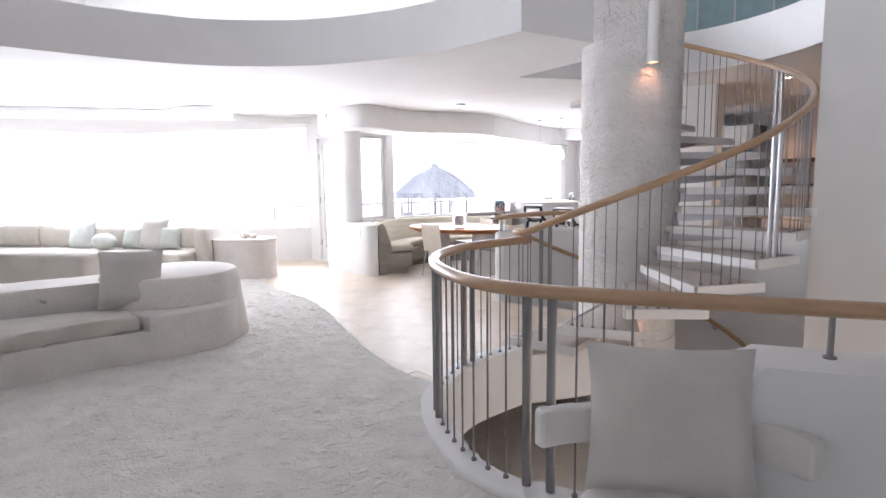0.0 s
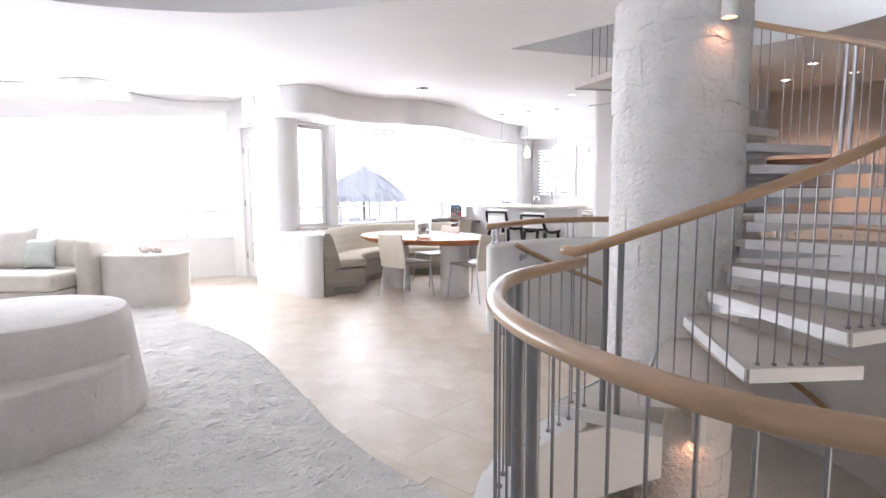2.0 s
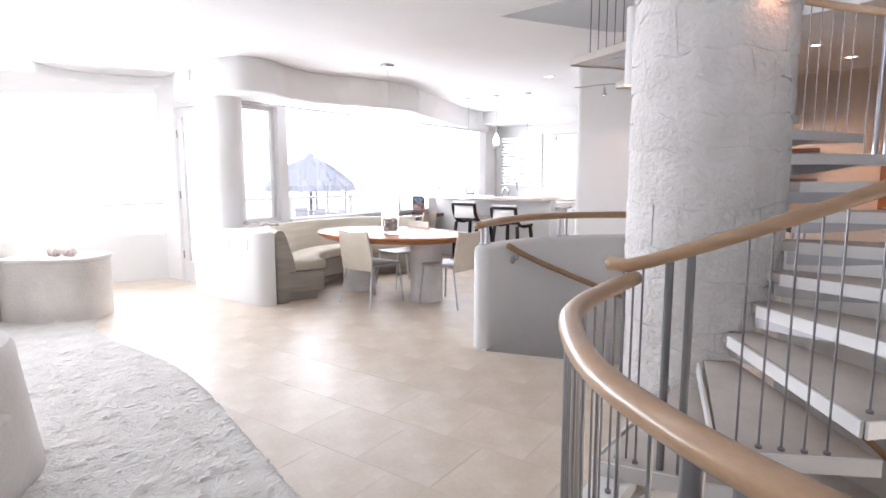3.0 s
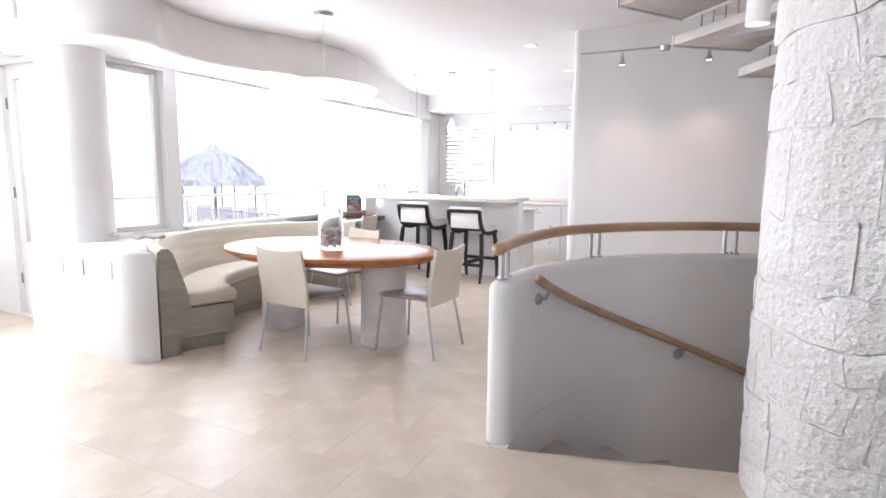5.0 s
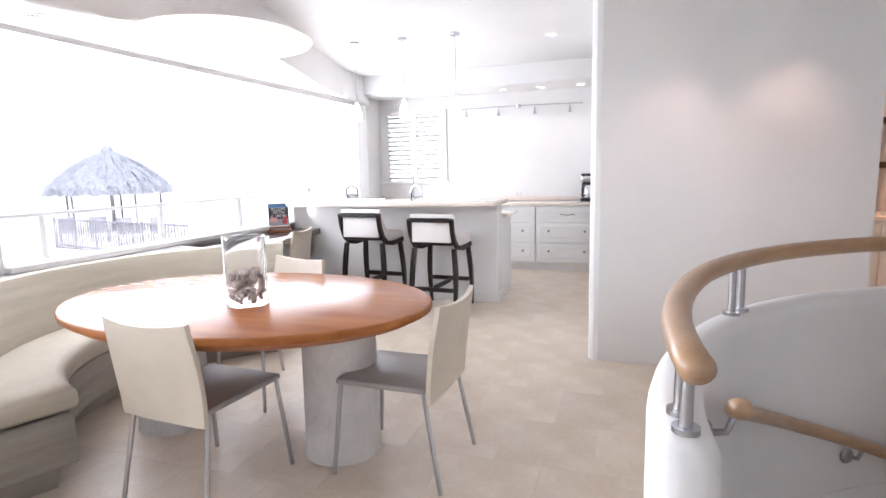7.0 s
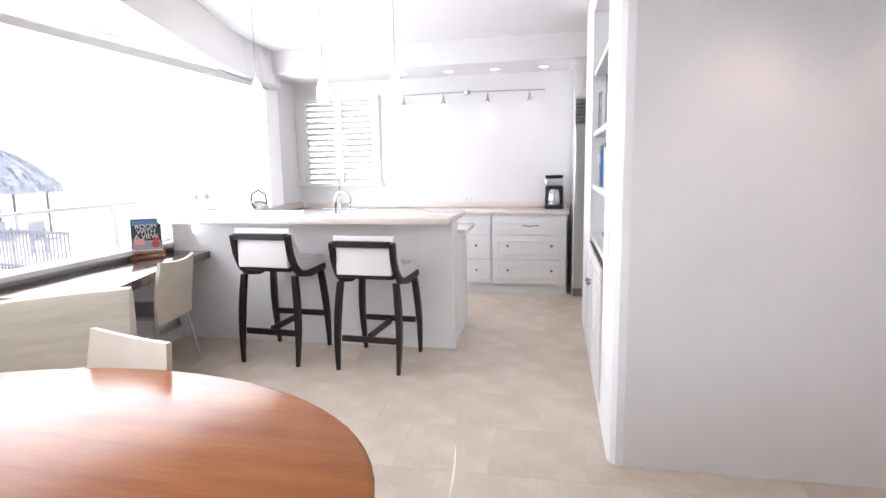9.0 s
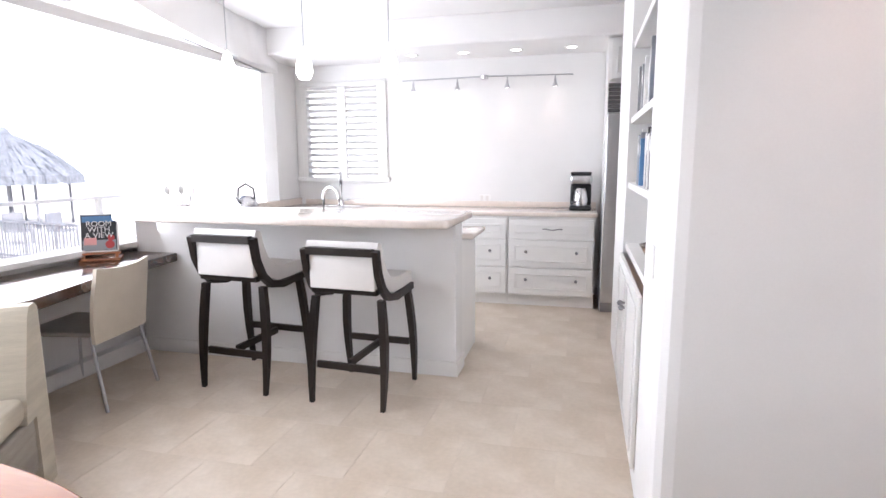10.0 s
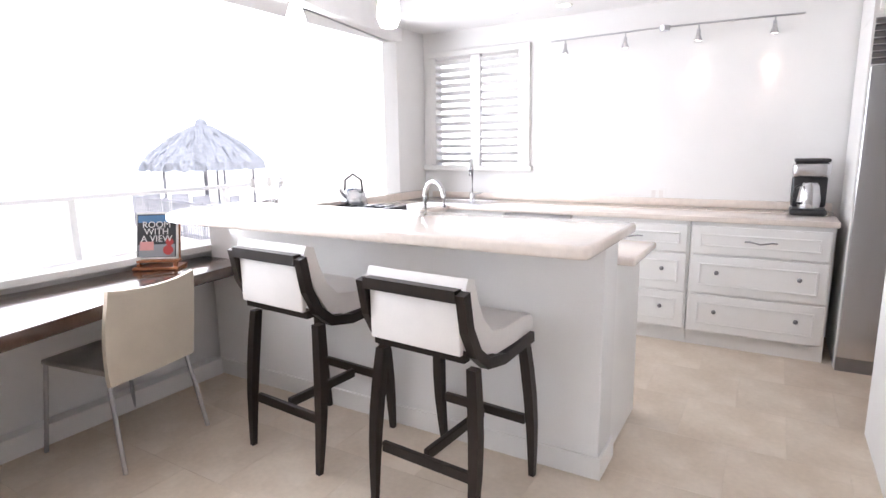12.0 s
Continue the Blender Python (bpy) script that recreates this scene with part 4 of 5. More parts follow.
dish = thing("dishwasher", k(-1.302, 1.92), "stainless dishwasher front between white cabinets", "dishwasher")
bm = bmesh.new()
box(bm, 0.004, 0.546, 0.0, 0.58, 0.10, 0.87)
part("body", bm, white_lacquer, dish)
bm = bmesh.new()
box(bm, 0.006, 0.544, -0.022, -0.001, 0.12, 0.80, bevel=0.004)
part("door", bm, stainless, dish)
bm = bmesh.new()
box(bm, 0.006, 0.544, -0.022, -0.001, 0.805, 0.868)
part("control_strip", bm, stainless, dish)
bm = bmesh.new()
sweep(bm, [(0.18, -0.022, 0.835), (0.22, -0.032, 0.825), (0.33, -0.032, 0.825), (0.37, -0.022, 0.835)], 0.008, n=8)
part("handle", bm, black_plastic, dish, "dark recessed handle", 50)
base = thing("sink_cabinet", k(-2.40, 1.92), "white base cabinet under the kitchen sink", "cabinet")
bm = bmesh.new()
box(bm, 0, 1.095, 0.0, 0.60, 0.10, 0.872)
part("body", bm, white_lacquer, base)
for n in range(2):
    bm = bmesh.new()
    front_panel(bm, 0.44, 0.72)
    d = part("door", bm, white_lacquer, base)
    d.matrix_basis = pose(0.05 + 0.46 * n, 0, 0.12)
    bm = bmesh.new()
    knob(bm, 0.40 if n == 0 else 0.04, 0.66)
    part("knob", bm, steel, d, smooth=50)
range_unit = thing("range_cabinet", k(-2.44, 0.30), "white base cabinet run under the window counter", "cabinet")
bm = bmesh.new()
box(bm, 0, 0.60, 0, 1.61, 0.0, 0.872)
part("body", bm, white_lacquer, range_unit)
top = thing("kitchen_worktop", k(0, 0), "pale cream quartz worktop along two kitchen walls", "worktop")
bm = bmesh.new()
box(bm, -2.44, 0.905, 1.885, 2.535, 0.874, 0.912, bevel=0.008)
part("back_run", bm, quartz, top, smooth=45)
bm = bmesh.new()
box(bm, -2.44, -1.80, 0.265, 1.883, 0.874, 0.912, bevel=0.008)
part("window_run", bm, quartz, top, smooth=45)
bm = bmesh.new()
box(bm, -2.36, 0.90, 2.525, 2.545, 0.913, 0.97, bevel=0.004)
part("upstand", bm, quartz, top, smooth=45)
bm = bmesh.new()
box(bm, -2.445, -2.40, 0.27, 2.52, 0.913, 0.985, bevel=0.004)
part("upstand", bm, quartz, top, smooth=45)
sink = thing("sink", k(-1.85, 2.16, 0.9135), "shallow stainless sink rim set in the worktop", "sink")
bm = bmesh.new()
for x0, x1, y0, y1 in ((-0.3, 0.3, -0.17, -0.15), (-0.3, 0.3, 0.15, 0.17), (-0.3, -0.28, -0.15, 0.15), (0.28, 0.3, -0.15, 0.15)):
    box(bm, x0, x1, y0, y1, 0, 0.005)
part("rim", bm, stainless, sink)
bm = bmesh.new()
box(bm, -0.279, 0.279, -0.149, 0.149, 0.0, 0.002)
part("basin", bm, stainless, sink)

hob = thing("cooktop", k(-2.12, 0.98, 0.9125), "black gas cooktop with cast iron grates", "cooktop")
bm = bmesh.new()
box(bm, -0.26, 0.26, -0.42, 0.42, 0, 0.012, bevel=0.004)
part("plate", bm, stainless, hob)
for x in (-0.13, 0.13):
    for y in (-0.26, 0.0, 0.26):
        bm = bmesh.new()
        lathe(bm, [(0, 0.012), (0.05, 0.012), (0.045, 0.028), (0, 0.03)], n=18, x=x, y=y)
        part("burner", bm, black_plastic, hob, smooth=50)
        bm = bmesh.new()
        for t in (0, 90):
            box(bm, -0.12, 0.12, -0.006, 0.006, 0.034, 0.046, m=pose(x, y, 0, 0, 0, t))
        for sx in (-0.115, 0.115):
            box(bm, sx - 0.006, sx + 0.006, -0.12, 0.12, 0.012, 0.046, m=pose(x, y, 0))
        part("grate", bm, black_plastic, hob)
kettle = thing("kettle", k(-2.29, 1.24, 0.959), "polished steel stovetop kettle with an arched handle", "kettle")
bm = bmesh.new()
lathe(bm, [(0, 0), (0.10, 0), (0.105, 0.03), (0.09, 0.09), (0.05, 0.125), (0, 0.13)], n=28)
part("body", bm, stainless, kettle, smooth=60)
bm = bmesh.new()
sweep(bm, [(-0.09, 0, 0.10), (-0.08, 0, 0.19), (0, 0, 0.235), (0.08, 0, 0.19), (0.09, 0, 0.10)], 0.009, n=8)
part("handle", bm, black_plastic, kettle, smooth=60)
bm = bmesh.new()
sweep(bm, [(0, -0.08, 0.05), (0, -0.13, 0.09), (0, -0.155, 0.125)], 0.014, n=8)
part("spout", bm, stainless, kettle, smooth=60)
crock = thing("utensil_holder", k(-2.30, 0.40, 0.9125), "steel utensil holder with cooking spoons standing in it", "utensil holder")
bm = bmesh.new()
lathe(bm, [(0, 0), (0.052, 0), (0.055, 0.15), (0.049, 0.15), (0.046, 0.01), (0, 0.01)], n=24)
part("cup", bm, stainless, crock, smooth=40)
for n, (dx, dy) in enumerate(((0.10, -0.03), (-0.08, -0.06), (0.03, 0.07), (-0.05, 0.05))):
    bm = bmesh.new()
    sweep(bm, [(dx * 0.2, dy * 0.2, 0.012), (dx, dy, 0.25)], 0.005, n=6)
    bmesh.ops.create_uvsphere(bm, u_segments=10, v_segments=6, radius=0.026, matrix=pose(dx * 1.05, dy * 1.05, 0.265) @ Matrix.Diagonal((1, 0.35, 1.3, 1)))
    part("spoon", bm, (stainless, white_lacquer)[n % 2], crock, smooth=60)
maker = thing("coffee_maker", k(0.745, 2.28, 0.9125, 0), "black and silver drip coffee maker with a steel carafe", "coffee maker")
bm = bmesh.new()
box(bm, -0.105, 0.105, -0.13, 0.12, 0, 0.045, bevel=0.02, segments=3)
part("foot", bm, black_plastic, maker, smooth=50)
bm = bmesh.new()
box(bm, -0.10, 0.10, 0.02, 0.12, 0.046, 0.25, bevel=0.015, segments=3)
part("tower", bm, black_plastic, maker, smooth=50)
bm = bmesh.new()
box(bm, -0.105, 0.105, -0.12, 0.12, 0.252, 0.345, bevel=0.025, segments=3)
part("head", bm, stainless, maker, smooth=50)
bm = bmesh.new()
box(bm, -0.10, 0.10, -0.115, 0.115, 0.346, 0.37, bevel=0.01)
part("lid", bm, black_plastic, maker, smooth=50)
bm = bmesh.new()
lathe(bm, [(0, 0.05), (0.062, 0.05), (0.068, 0.10), (0.055, 0.19), (0.04, 0.215), (0, 0.22)], n=24, y=-0.055)
part("carafe", bm, stainless, maker, smooth=50)
bm = bmesh.new()
sweep(bm, [(-0.05, -0.10, 0.20), (-0.085, -0.135, 0.18), (-0.085, -0.13, 0.09), (-0.05, -0.10, 0.08)], 0.010, n=8)
part("handle", bm, black_plastic, maker, smooth=50)

fridge = thing("fridge", k(0.945, 1.86), "tall stainless steel built-in refrigerator", "refrigerator")
bm = bmesh.new()
box(bm, 0, 0.95, 0.03, 0.66, 0.0, 2.08)
part("body", bm, white_lacquer, fridge)
bm = bmesh.new()
box(bm, 0.006, 0.944, -0.02, 0.028, 0.09, 1.80, bevel=0.006)
part("door", bm, stainless, fridge, "brushed stainless door")
bm = bmesh.new()
box(bm, 0.006, 0.944, 0.0, 0.028, 0.0, 0.085)
part("kick_plate", bm, dark_steel, fridge)
for n in range(7):
    bm = bmesh.new()
    box(bm, 0.01, 0.94, -0.018, 0.004, -0.012, 0.012, m=pose(0, 0.01, 1.83 + 0.036 * n, 35))
    part("grille_slat", bm, dark_steel, fridge)
over = thing("upper_cabinet", k(0.945, 1.88), "small white cabinet above the refrigerator", "cabinet")
bm = bmesh.new()
box(bm, 0, 0.95, 0.02, 0.64, 2.085, 2.448)
part("body", bm, white_lacquer, over)
bm = bmesh.new()
front_panel(bm, 0.90, 0.32)
part("door", bm, white_lacquer, over).matrix_basis = pose(0.025, 0.02, 2.10)

for u in (-0.257, -1.24):
    plate = thing("wall_outlet", k(u, 2.548, 1.0), "white plastic wall outlet over the kitchen counter", "outlet", "outlets over the counter")
    bm = bmesh.new()
    box(bm, -0.06, 0.06, -0.006, 0.001, -0.037, 0.037, bevel=0.003)
    part("cover_plate", bm, white_lacquer, plate)
    for x in (-0.028, 0.028):
        bm = bmesh.new()
        box(bm, x - 0.016, x + 0.016, -0.009, -0.0055, -0.028, 0.028, bevel=0.002)
        part("socket", bm, white_leather, plate)

# shuttered window over the sink
win = tagged(new("window_1"), "white plantation shutters closed over the kitchen window", kind="structure")
win.matrix_basis = k(-2.36, 2.55)
for name, x0, x1, z0, z1 in (("frame", -0.05, 1.01, 2.22, 2.27), ("frame", -0.05, 0.0, 1.22, 2.22), ("frame", 0.96, 1.01, 1.22, 2.22), ("sill", -0.08, 1.04, 1.175, 1.22), ("stile", 0.0, 0.055, 1.222, 2.218), ("stile", 0.43, 0.53, 1.222, 2.218), ("stile", 0.905, 0.96, 1.222, 2.218)):
    bm = bmesh.new()
    box(bm, x0, x1, -0.03 if name != "sill" else -0.05, 0.02, z0, z1, bevel=0.005)
    part(name, bm, white_lacquer, win)
for x0 in (0.056, 0.531):
    for n in range(14):
        bm = bmesh.new()
        box(bm, 0, 0.373, -0.038, 0.038, -0.005, 0.005, m=pose(x0, 0.0, 1.262 + 0.070 * n, -20))
        part("slat", bm, white_lacquer, win)
bm = bmesh.new()
box(bm, 0.0, 0.96, 0.10, 0.106, 1.22, 2.22)
part("pane", bm, pane_glass, win).visible_shadow = False

# picture window frames
win = tagged(new("window_2"), "long picture window with slim white frames", kind="structure")
win.matrix_basis = k(-2.45, 2.42, 0, -90)
for x0, x1, z0, z1, y0 in ((0.42, 5.55, 0.78, 0.82, 0.0), (5.50, 5.55, 0.82, 2.30, -0.10), (5.69, 6.34, 0.80, 0.85, -0.12), (5.69, 5.74, 0.85, 2.26, -0.12), (6.28, 6.34, 0.85, 2.26, -0.12), (5.69, 6.34, 2.25, 2.30, -0.12)):
    bm = bmesh.new()
    box(bm, x0, x1, y0 - 0.04, y0 + 0.03 if z0 > 0.79 else 0.06, z0, z1, bevel=0.006)
    part("frame", bm, white_lacquer, win)
for x0, x1 in ((0.42, 5.50), (5.74, 6.28)):
    bm = bmesh.new()
    box(bm, x0, x1, -0.112, -0.106, 0.82, 2.30)
    part("pane", bm, pane_glass, win).visible_shadow = False
door = tagged(new("door_1"), "white framed glazed terrace door", kind="structure")
door.matrix_basis = k(-3.5, -4.12)
for x0, x1, z0, z1 in ((0.0, 0.10, 0.02, 2.28), (0.80, 0.90, 0.02, 2.28), (0.10, 0.80, 0.02, 0.26), (0.10, 0.80, 2.16, 2.28)):
    bm = bmesh.new()
    box(bm, x0, x1, 0.05, 0.095, z0, z1, bevel=0.005)
    part("frame", bm, white_lacquer, door)
bm = bmesh.new()
box(bm, 0.10, 0.80, 0.068, 0.076, 0.26, 2.16)
part("pane", bm, pane_glass, door).visible_shadow = False
for z in (0.35, 1.15, 1.95):
    bm = bmesh.new()
    cylinder(bm, -0.004, 0.04, z - 0.05, z + 0.05, 0.010, n=8)
    part("hinge", bm, dark_steel, door)
bm = bmesh.new()
sweep(bm, [(0.85, 0.05, 1.0), (0.85, 0.01, 1.0), (0.76, 0.005, 1.0)], 0.009, n=8)
part("handle", bm, dark_steel, door)


def stool(m):
    ob = thing("bar_stool", m, "dark wood bar stool with white upholstered seat and low back", "stool", "stools at the breakfast bar")
    for sx in (-1, 1):
        for y0, y1 in ((-0.035, 0.02), (0.46, 0.40)):
            bm = bmesh.new()
            rows = []
            for i in range(6):
                t = i / 5
                z = 0.60 * t
                w = 0.012 + 0.009 * math.sin(t * 2.2)
                x, y = sx * (0.225 - 0.02 * t + 0.015 * math.sin(t * 3.1)), y0 + (y1 - y0) * t
                rows.append([bm.verts.new((x + a * w, y + b * w, z)) for a, b in ((-1, -1), (1, -1), (1, 1), (-1, 1))])
            for a, b in zip(rows, rows[1:]):
                for i in range(4):
                    bm.faces.new((a[i], a[(i + 1) % 4], b[(i + 1) % 4], b[i]))
            bm.faces.new(rows[0])
            bm.faces.new(rows[-1])
            part("leg", bm, espresso, ob)
    for name, x0, x1, y0, y1, z in (("stretcher", -0.20, 0.20, -0.012, 0.010, 0.215), ("stretcher", -0.20, 0.20, 0.425, 0.447, 0.25), ("centre_bar", -0.012, 0.012, 0.011, 0.424, 0.232)):
        bm = bmesh.new()
        box(bm, x0, x1, y0, y1, z - 0.02, z + 0.02, bevel=0.003)
        part(name, bm, espresso, ob)
    prof = [(0.44, 0.60), (0.20, 0.585), (0.08, 0.605), (0.01, 0.66), (-0.04, 0.75), (-0.065, 0.875)]
    bm = bmesh.new()
    for sx in (-1, 1):
        rows = []
        for i, (y, z) in enumerate(prof):
            d = Vector((0, prof[min(i + 1, 5)][0] - prof[max(i - 1, 0)][0], prof[min(i + 1, 5)][1] - prof[max(i - 1, 0)][1])).normalized()
            nrm = Vector((0, -d.z, d.y)) * 0.020
            rows.append([bm.verts.new(Vector((x, y, z)) + s * nrm) for x, s in ((sx * 0.20, -1), (sx * 0.235, -1), (sx * 0.235, 1), (sx * 0.20, 1))])
        for a, b in zip(rows, rows[1:]):
            for i in range(4):
                bm.faces.new((a[i], a[(i + 1) % 4], b[(i + 1) % 4], b[i]))
        bm.faces.new(rows[0])
        bm.faces.new(rows[-1])
    box(bm, -0.20, 0.20, -0.085, -0.045, 0.845, 0.885)
    box(bm, -0.20, 0.20, -0.03, 0.005, 0.632, 0.662)
    box(bm, -0.20, 0.20, 0.40, 0.44, 0.585, 0.615)
    part("frame", bm, espresso, ob, "dark espresso wood frame")
    bm = bmesh.new()
    outer = [(0.455, 0.622), (0.30, 0.612), (0.16, 0.612), (0.07, 0.645), (0.015, 0.72), (-0.02, 0.80), (-0.045, 0.885), (-0.03, 0.915), (0.01, 0.905), (0.035, 0.83), (0.07, 0.76), (0.13, 0.705), (0.22, 0.690), (0.38, 0.695), (0.445, 0.685), (0.468, 0.655)]
    rows = [[bm.verts.new((x * (1.0 if 0 < n < 6 else 0.965), y, z)) for y, z in outer] for n, x in enumerate(np.linspace(-0.225, 0.225, 7))]
    for a, b in zip(rows, rows[1:]):
        for i in range(len(outer)):
            j = (i + 1) % len(outer)
            bm.faces.new((a[i], a[j], b[j], b[i]))
    bm.faces.new(rows[0])
    bm.faces.new(rows[-1])
    part("upholstery", bm, white_leather, ob, "white leather seat and back", 60)
    bm = bmesh.new()
    box(bm, -0.198, 0.198, -0.052, -0.030, 0.660, 0.846, m=pose(0, 0.0, 0.0, 0), bevel=0.006)
    part("back_panel", bm, white_leather, ob, "white leather back panel", 60)
    return ob


one = stool(k(-0.505, -0.55, 0, -4) @ Matrix.Diagonal((1, 1, 1.045, 1)))
copy_thing(one, k(-1.27, -0.50, 0, -4) @ Matrix.Diagonal((1, 1, 1.045, 1)))

desk = thing("window_desk", k(0, 0), "long dark wood desk under the window", "desk")
bm = bmesh.new()
slab(bm, [(-2.44, -0.012), (-2.05, -0.012), (-2.0, -0.4), (-1.83, -1.0), (-1.74, -1.36), (-1.76, -1.6), (-1.84, -1.69), (-2.44, -1.69)], 0.69, 0.75, bevel=0.006)
part("top", bm, desk_wood, desk, smooth=40)
bm = bmesh.new()
box(bm, -2.44, -2.36, -1.68, -0.02, 0.0, 0.10)
part("wall_base", bm, white_lacquer, desk)
stand = thing("book_stand", k(-2.35, -0.36, 0.7505, 36) @ Matrix.Scale(0.8, 4), "brown wooden stand holding a glossy cookbook", "book stand")
bm = bmesh.new()
box(bm, -0.15, 0.15, -0.10, 0.08, 0.0, 0.018, bevel=0.003)
box(bm, -0.15, 0.15, -0.085, -0.02, 0.05, 0.066, bevel=0.003)
for x in (-0.12, 0.12):
    box(bm, x - 0.012, x + 0.012, -0.07, -0.045, 0.018, 0.05)
box(bm, -0.13, 0.13, 0.0, 0.012, 0.066, 0.30, m=pose(0, -0.01, 0, -14))
part("easel", bm, door_wood, stand)
book = thing("cookbook", k(-2.35, -0.36, 0.7505, 36) @ Matrix.Scale(0.8, 4) @ pose(0, -0.045, 0.067, -14), "cookbook with white lettering and pomegranates on its cover", "book")
bm = bmesh.new()
box(bm, -0.135, 0.135, -0.012, 0.012, 0.0, 0.32, bevel=0.002)
part("pages", bm, paper["white"], book)
for name, mat, x0, x1, z0, z1 in (("cover", paper["black"], -0.127, 0.127, 0.012, 0.308), ("sky_photo", paper["blue"], -0.12, 0.12, 0.25, 0.30), ("fruit_photo", paper["grey"], -0.12, 0.12, 0.015, 0.10), ("fruit_photo", paper["pink"], -0.11, -0.02, 0.06, 0.12)):
    bm = bmesh.new()
    y = {"cover": -0.0132, "sky_photo": -0.0142, "fruit_photo": -0.0142}[name] - (0.0006 if mat is paper["pink"] else 0)
    box(bm, x0, x1, y, -0.0122, z0, z1)
    part(name, bm, mat, book)
bm = bmesh.new()
for x, z, r in ((0.075, 0.06, 0.034), (0.085, 0.115, 0.026)):
    bmesh.ops.create_uvsphere(bm, u_segments=16, v_segments=10, radius=r, matrix=Matrix.Translation((x, -0.0145, z)) @ Matrix.Diagonal((1, 0.04, 1, 1)))
part("pomegranates", bm, paper["red"], book)


def words(text, size, m, mat, parent, name="lettering"):
    cu = bpy.data.curves.new(name, "FONT")
    cu.body, cu.size, cu.align_x, cu.extrude = text, size, "CENTER", 0.0008
    tmp = bpy.data.objects.new("tmp_" + name, cu)
    scene.collection.objects.link(tmp)
    dg = bpy.context.evaluated_depsgraph_get()
    me = bpy.data.meshes.new_from_object(tmp.evaluated_get(dg))
    bpy.data.objects.remove(tmp)
    me.materials.clear()
    me.materials.append(mat)
    ob = new(name, me)
    ob.parent = parent
    ob.matrix_basis = m
    return ob


for n, text in enumerate(("ROOM", "WITH", "A VIEW")):
    words(text, 0.062, pose(0.0, -0.0150, 0.215 - 0.048 * n, 90), paper["white"], book)

# book niche of the partition
case = thing("built_in_bookcase", k(1.01, 0), "white built-in bookcase with cupboard doors below", "bookcase")
NICHE = (-1.078, 0.098)
bm = bmesh.new()
box(bm, 0.335, 0.36, *NICHE, 0.90, 2.45)
part("back", bm, white_lacquer, case)
for z in (0.90, 1.26, 1.63, 2.05):
    bm = bmesh.new()
    box(bm, 0.012, 0.334, NICHE[0] + 0.002, NICHE[1] - 0.002, z - 0.035, z, bevel=0.003)
    part("shelf", bm, white_lacquer, case)
for n in range(2):
    bm = bmesh.new()
    front_panel(bm, 0.575, 0.74)
    d = part("door", bm, white_lacquer, case)
    d.matrix_basis = pose(0.0, NICHE[1] - 0.008 - 0.585 * n, 0.10, 0, 0, -90)
    bm = bmesh.new()
    knob(bm, 0.53 if n == 0 else 0.045, 0.56)
    part("knob", bm, dark_steel, d, smooth=50)


def book_row(v0, v1, z, tall, cols, group):
    v = v0
    while v < v1:
        w, h = random.uniform(0.022, 0.05), tall * random.uniform(0.82, 1.0)
        ob = thing("book", k(1.03 + random.uniform(0, 0.03), v, z), "hardback book standing upright on the white shelf", "book", group)
        bm = bmesh.new()
        box(bm, 0.0, 0.19, 0, w - 0.002, 0, h, bevel=0.002)
        part("cover", bm, paper[random.choice(cols)], ob)
        bm = bmesh.new()
        box(bm, -0.001, 0.0, 0.004, w - 0.006, h * 0.62, h * 0.85)
        part("title_bar", bm, paper["white"], ob)
        v += w


book_row(-0.98, -0.60, 1.63, 0.30, ("blue", "white", "blue", "grey", "tan"), "books on the upper shelf")
book_row(-0.45, -0.05, 1.63, 0.26, ("white", "grey", "tan"), "books on the upper shelf")
book_row(-0.98, -0.25, 1.26, 0.28, ("grey", "white", "blue", "grey", "pink", "black"), "books on the middle shelf")
bowl = thing("wicker_bowl", k(1.16, -0.58, 0.9005), "dark brown woven bowl on the bookcase counter", "bowl")
bm = bmesh.new()
lathe(bm, [(0, 0), (0.08, 0), (0.125, 0.085), (0.118, 0.085), (0.075, 0.012), (0, 0.012)], n=28)
part("bowl_body", bm, desk_wood, bowl, smooth=50)
bm = bmesh.new()
box(bm, -0.006, 0.0, -0.10, 0.02, 0, 0.115, bevel=0.002)
put(structure("wall_plate", bm, white_lacquer, "white wall switch plate"), k(1.01, -1.28, 0.98))

# ---- lamps ----
def track(m, length, heads, label, warm, wall=0.5):
    ob = thing("track_light", m, label, "lamp")
    bm = bmesh.new()
    sweep(bm, [(0, 0, 0), (length / 2, 0, 0.012), (length, 0, 0)], 0.007, n=8)
    part("track", bm, steel, ob, smooth=50)
    bm = bmesh.new()
    lathe(bm, [(0, -0.02), (0.035, -0.015), (0.04, 0.02), (0, 0.03)], n=18, x=length / 2)
    part("transformer", bm, steel, ob, smooth=50)
    for x in heads:
        bm = bmesh.new()
        lathe(bm, [(0, -0.025), (0.012, -0.03), (0.014, -0.07), (0.03, -0.11), (0.027, -0.112), (0.008, -0.075), (0, -0.075)], n=16, x=x)
        head = part("spot_head", bm, steel, ob, smooth=50)
        bm = bmesh.new()
        cylinder(bm, x, 0, -0.108, -0.098, 0.022, n=14)
        part("bulb", bm, lamp_glow, head)
        cylinder(b2 := bmesh.new(), x, 0, -0.03, 0.0, 0.005, n=8)
        part("stem", b2, steel, head)
        p = m @ Vector((x, 0, -0.125))
        q = m @ Vector((x, wall, -0.95))
        spot("spot_light", p, q, warm, 64, (1.0, 0.66, 0.52), 0.9)
    return ob


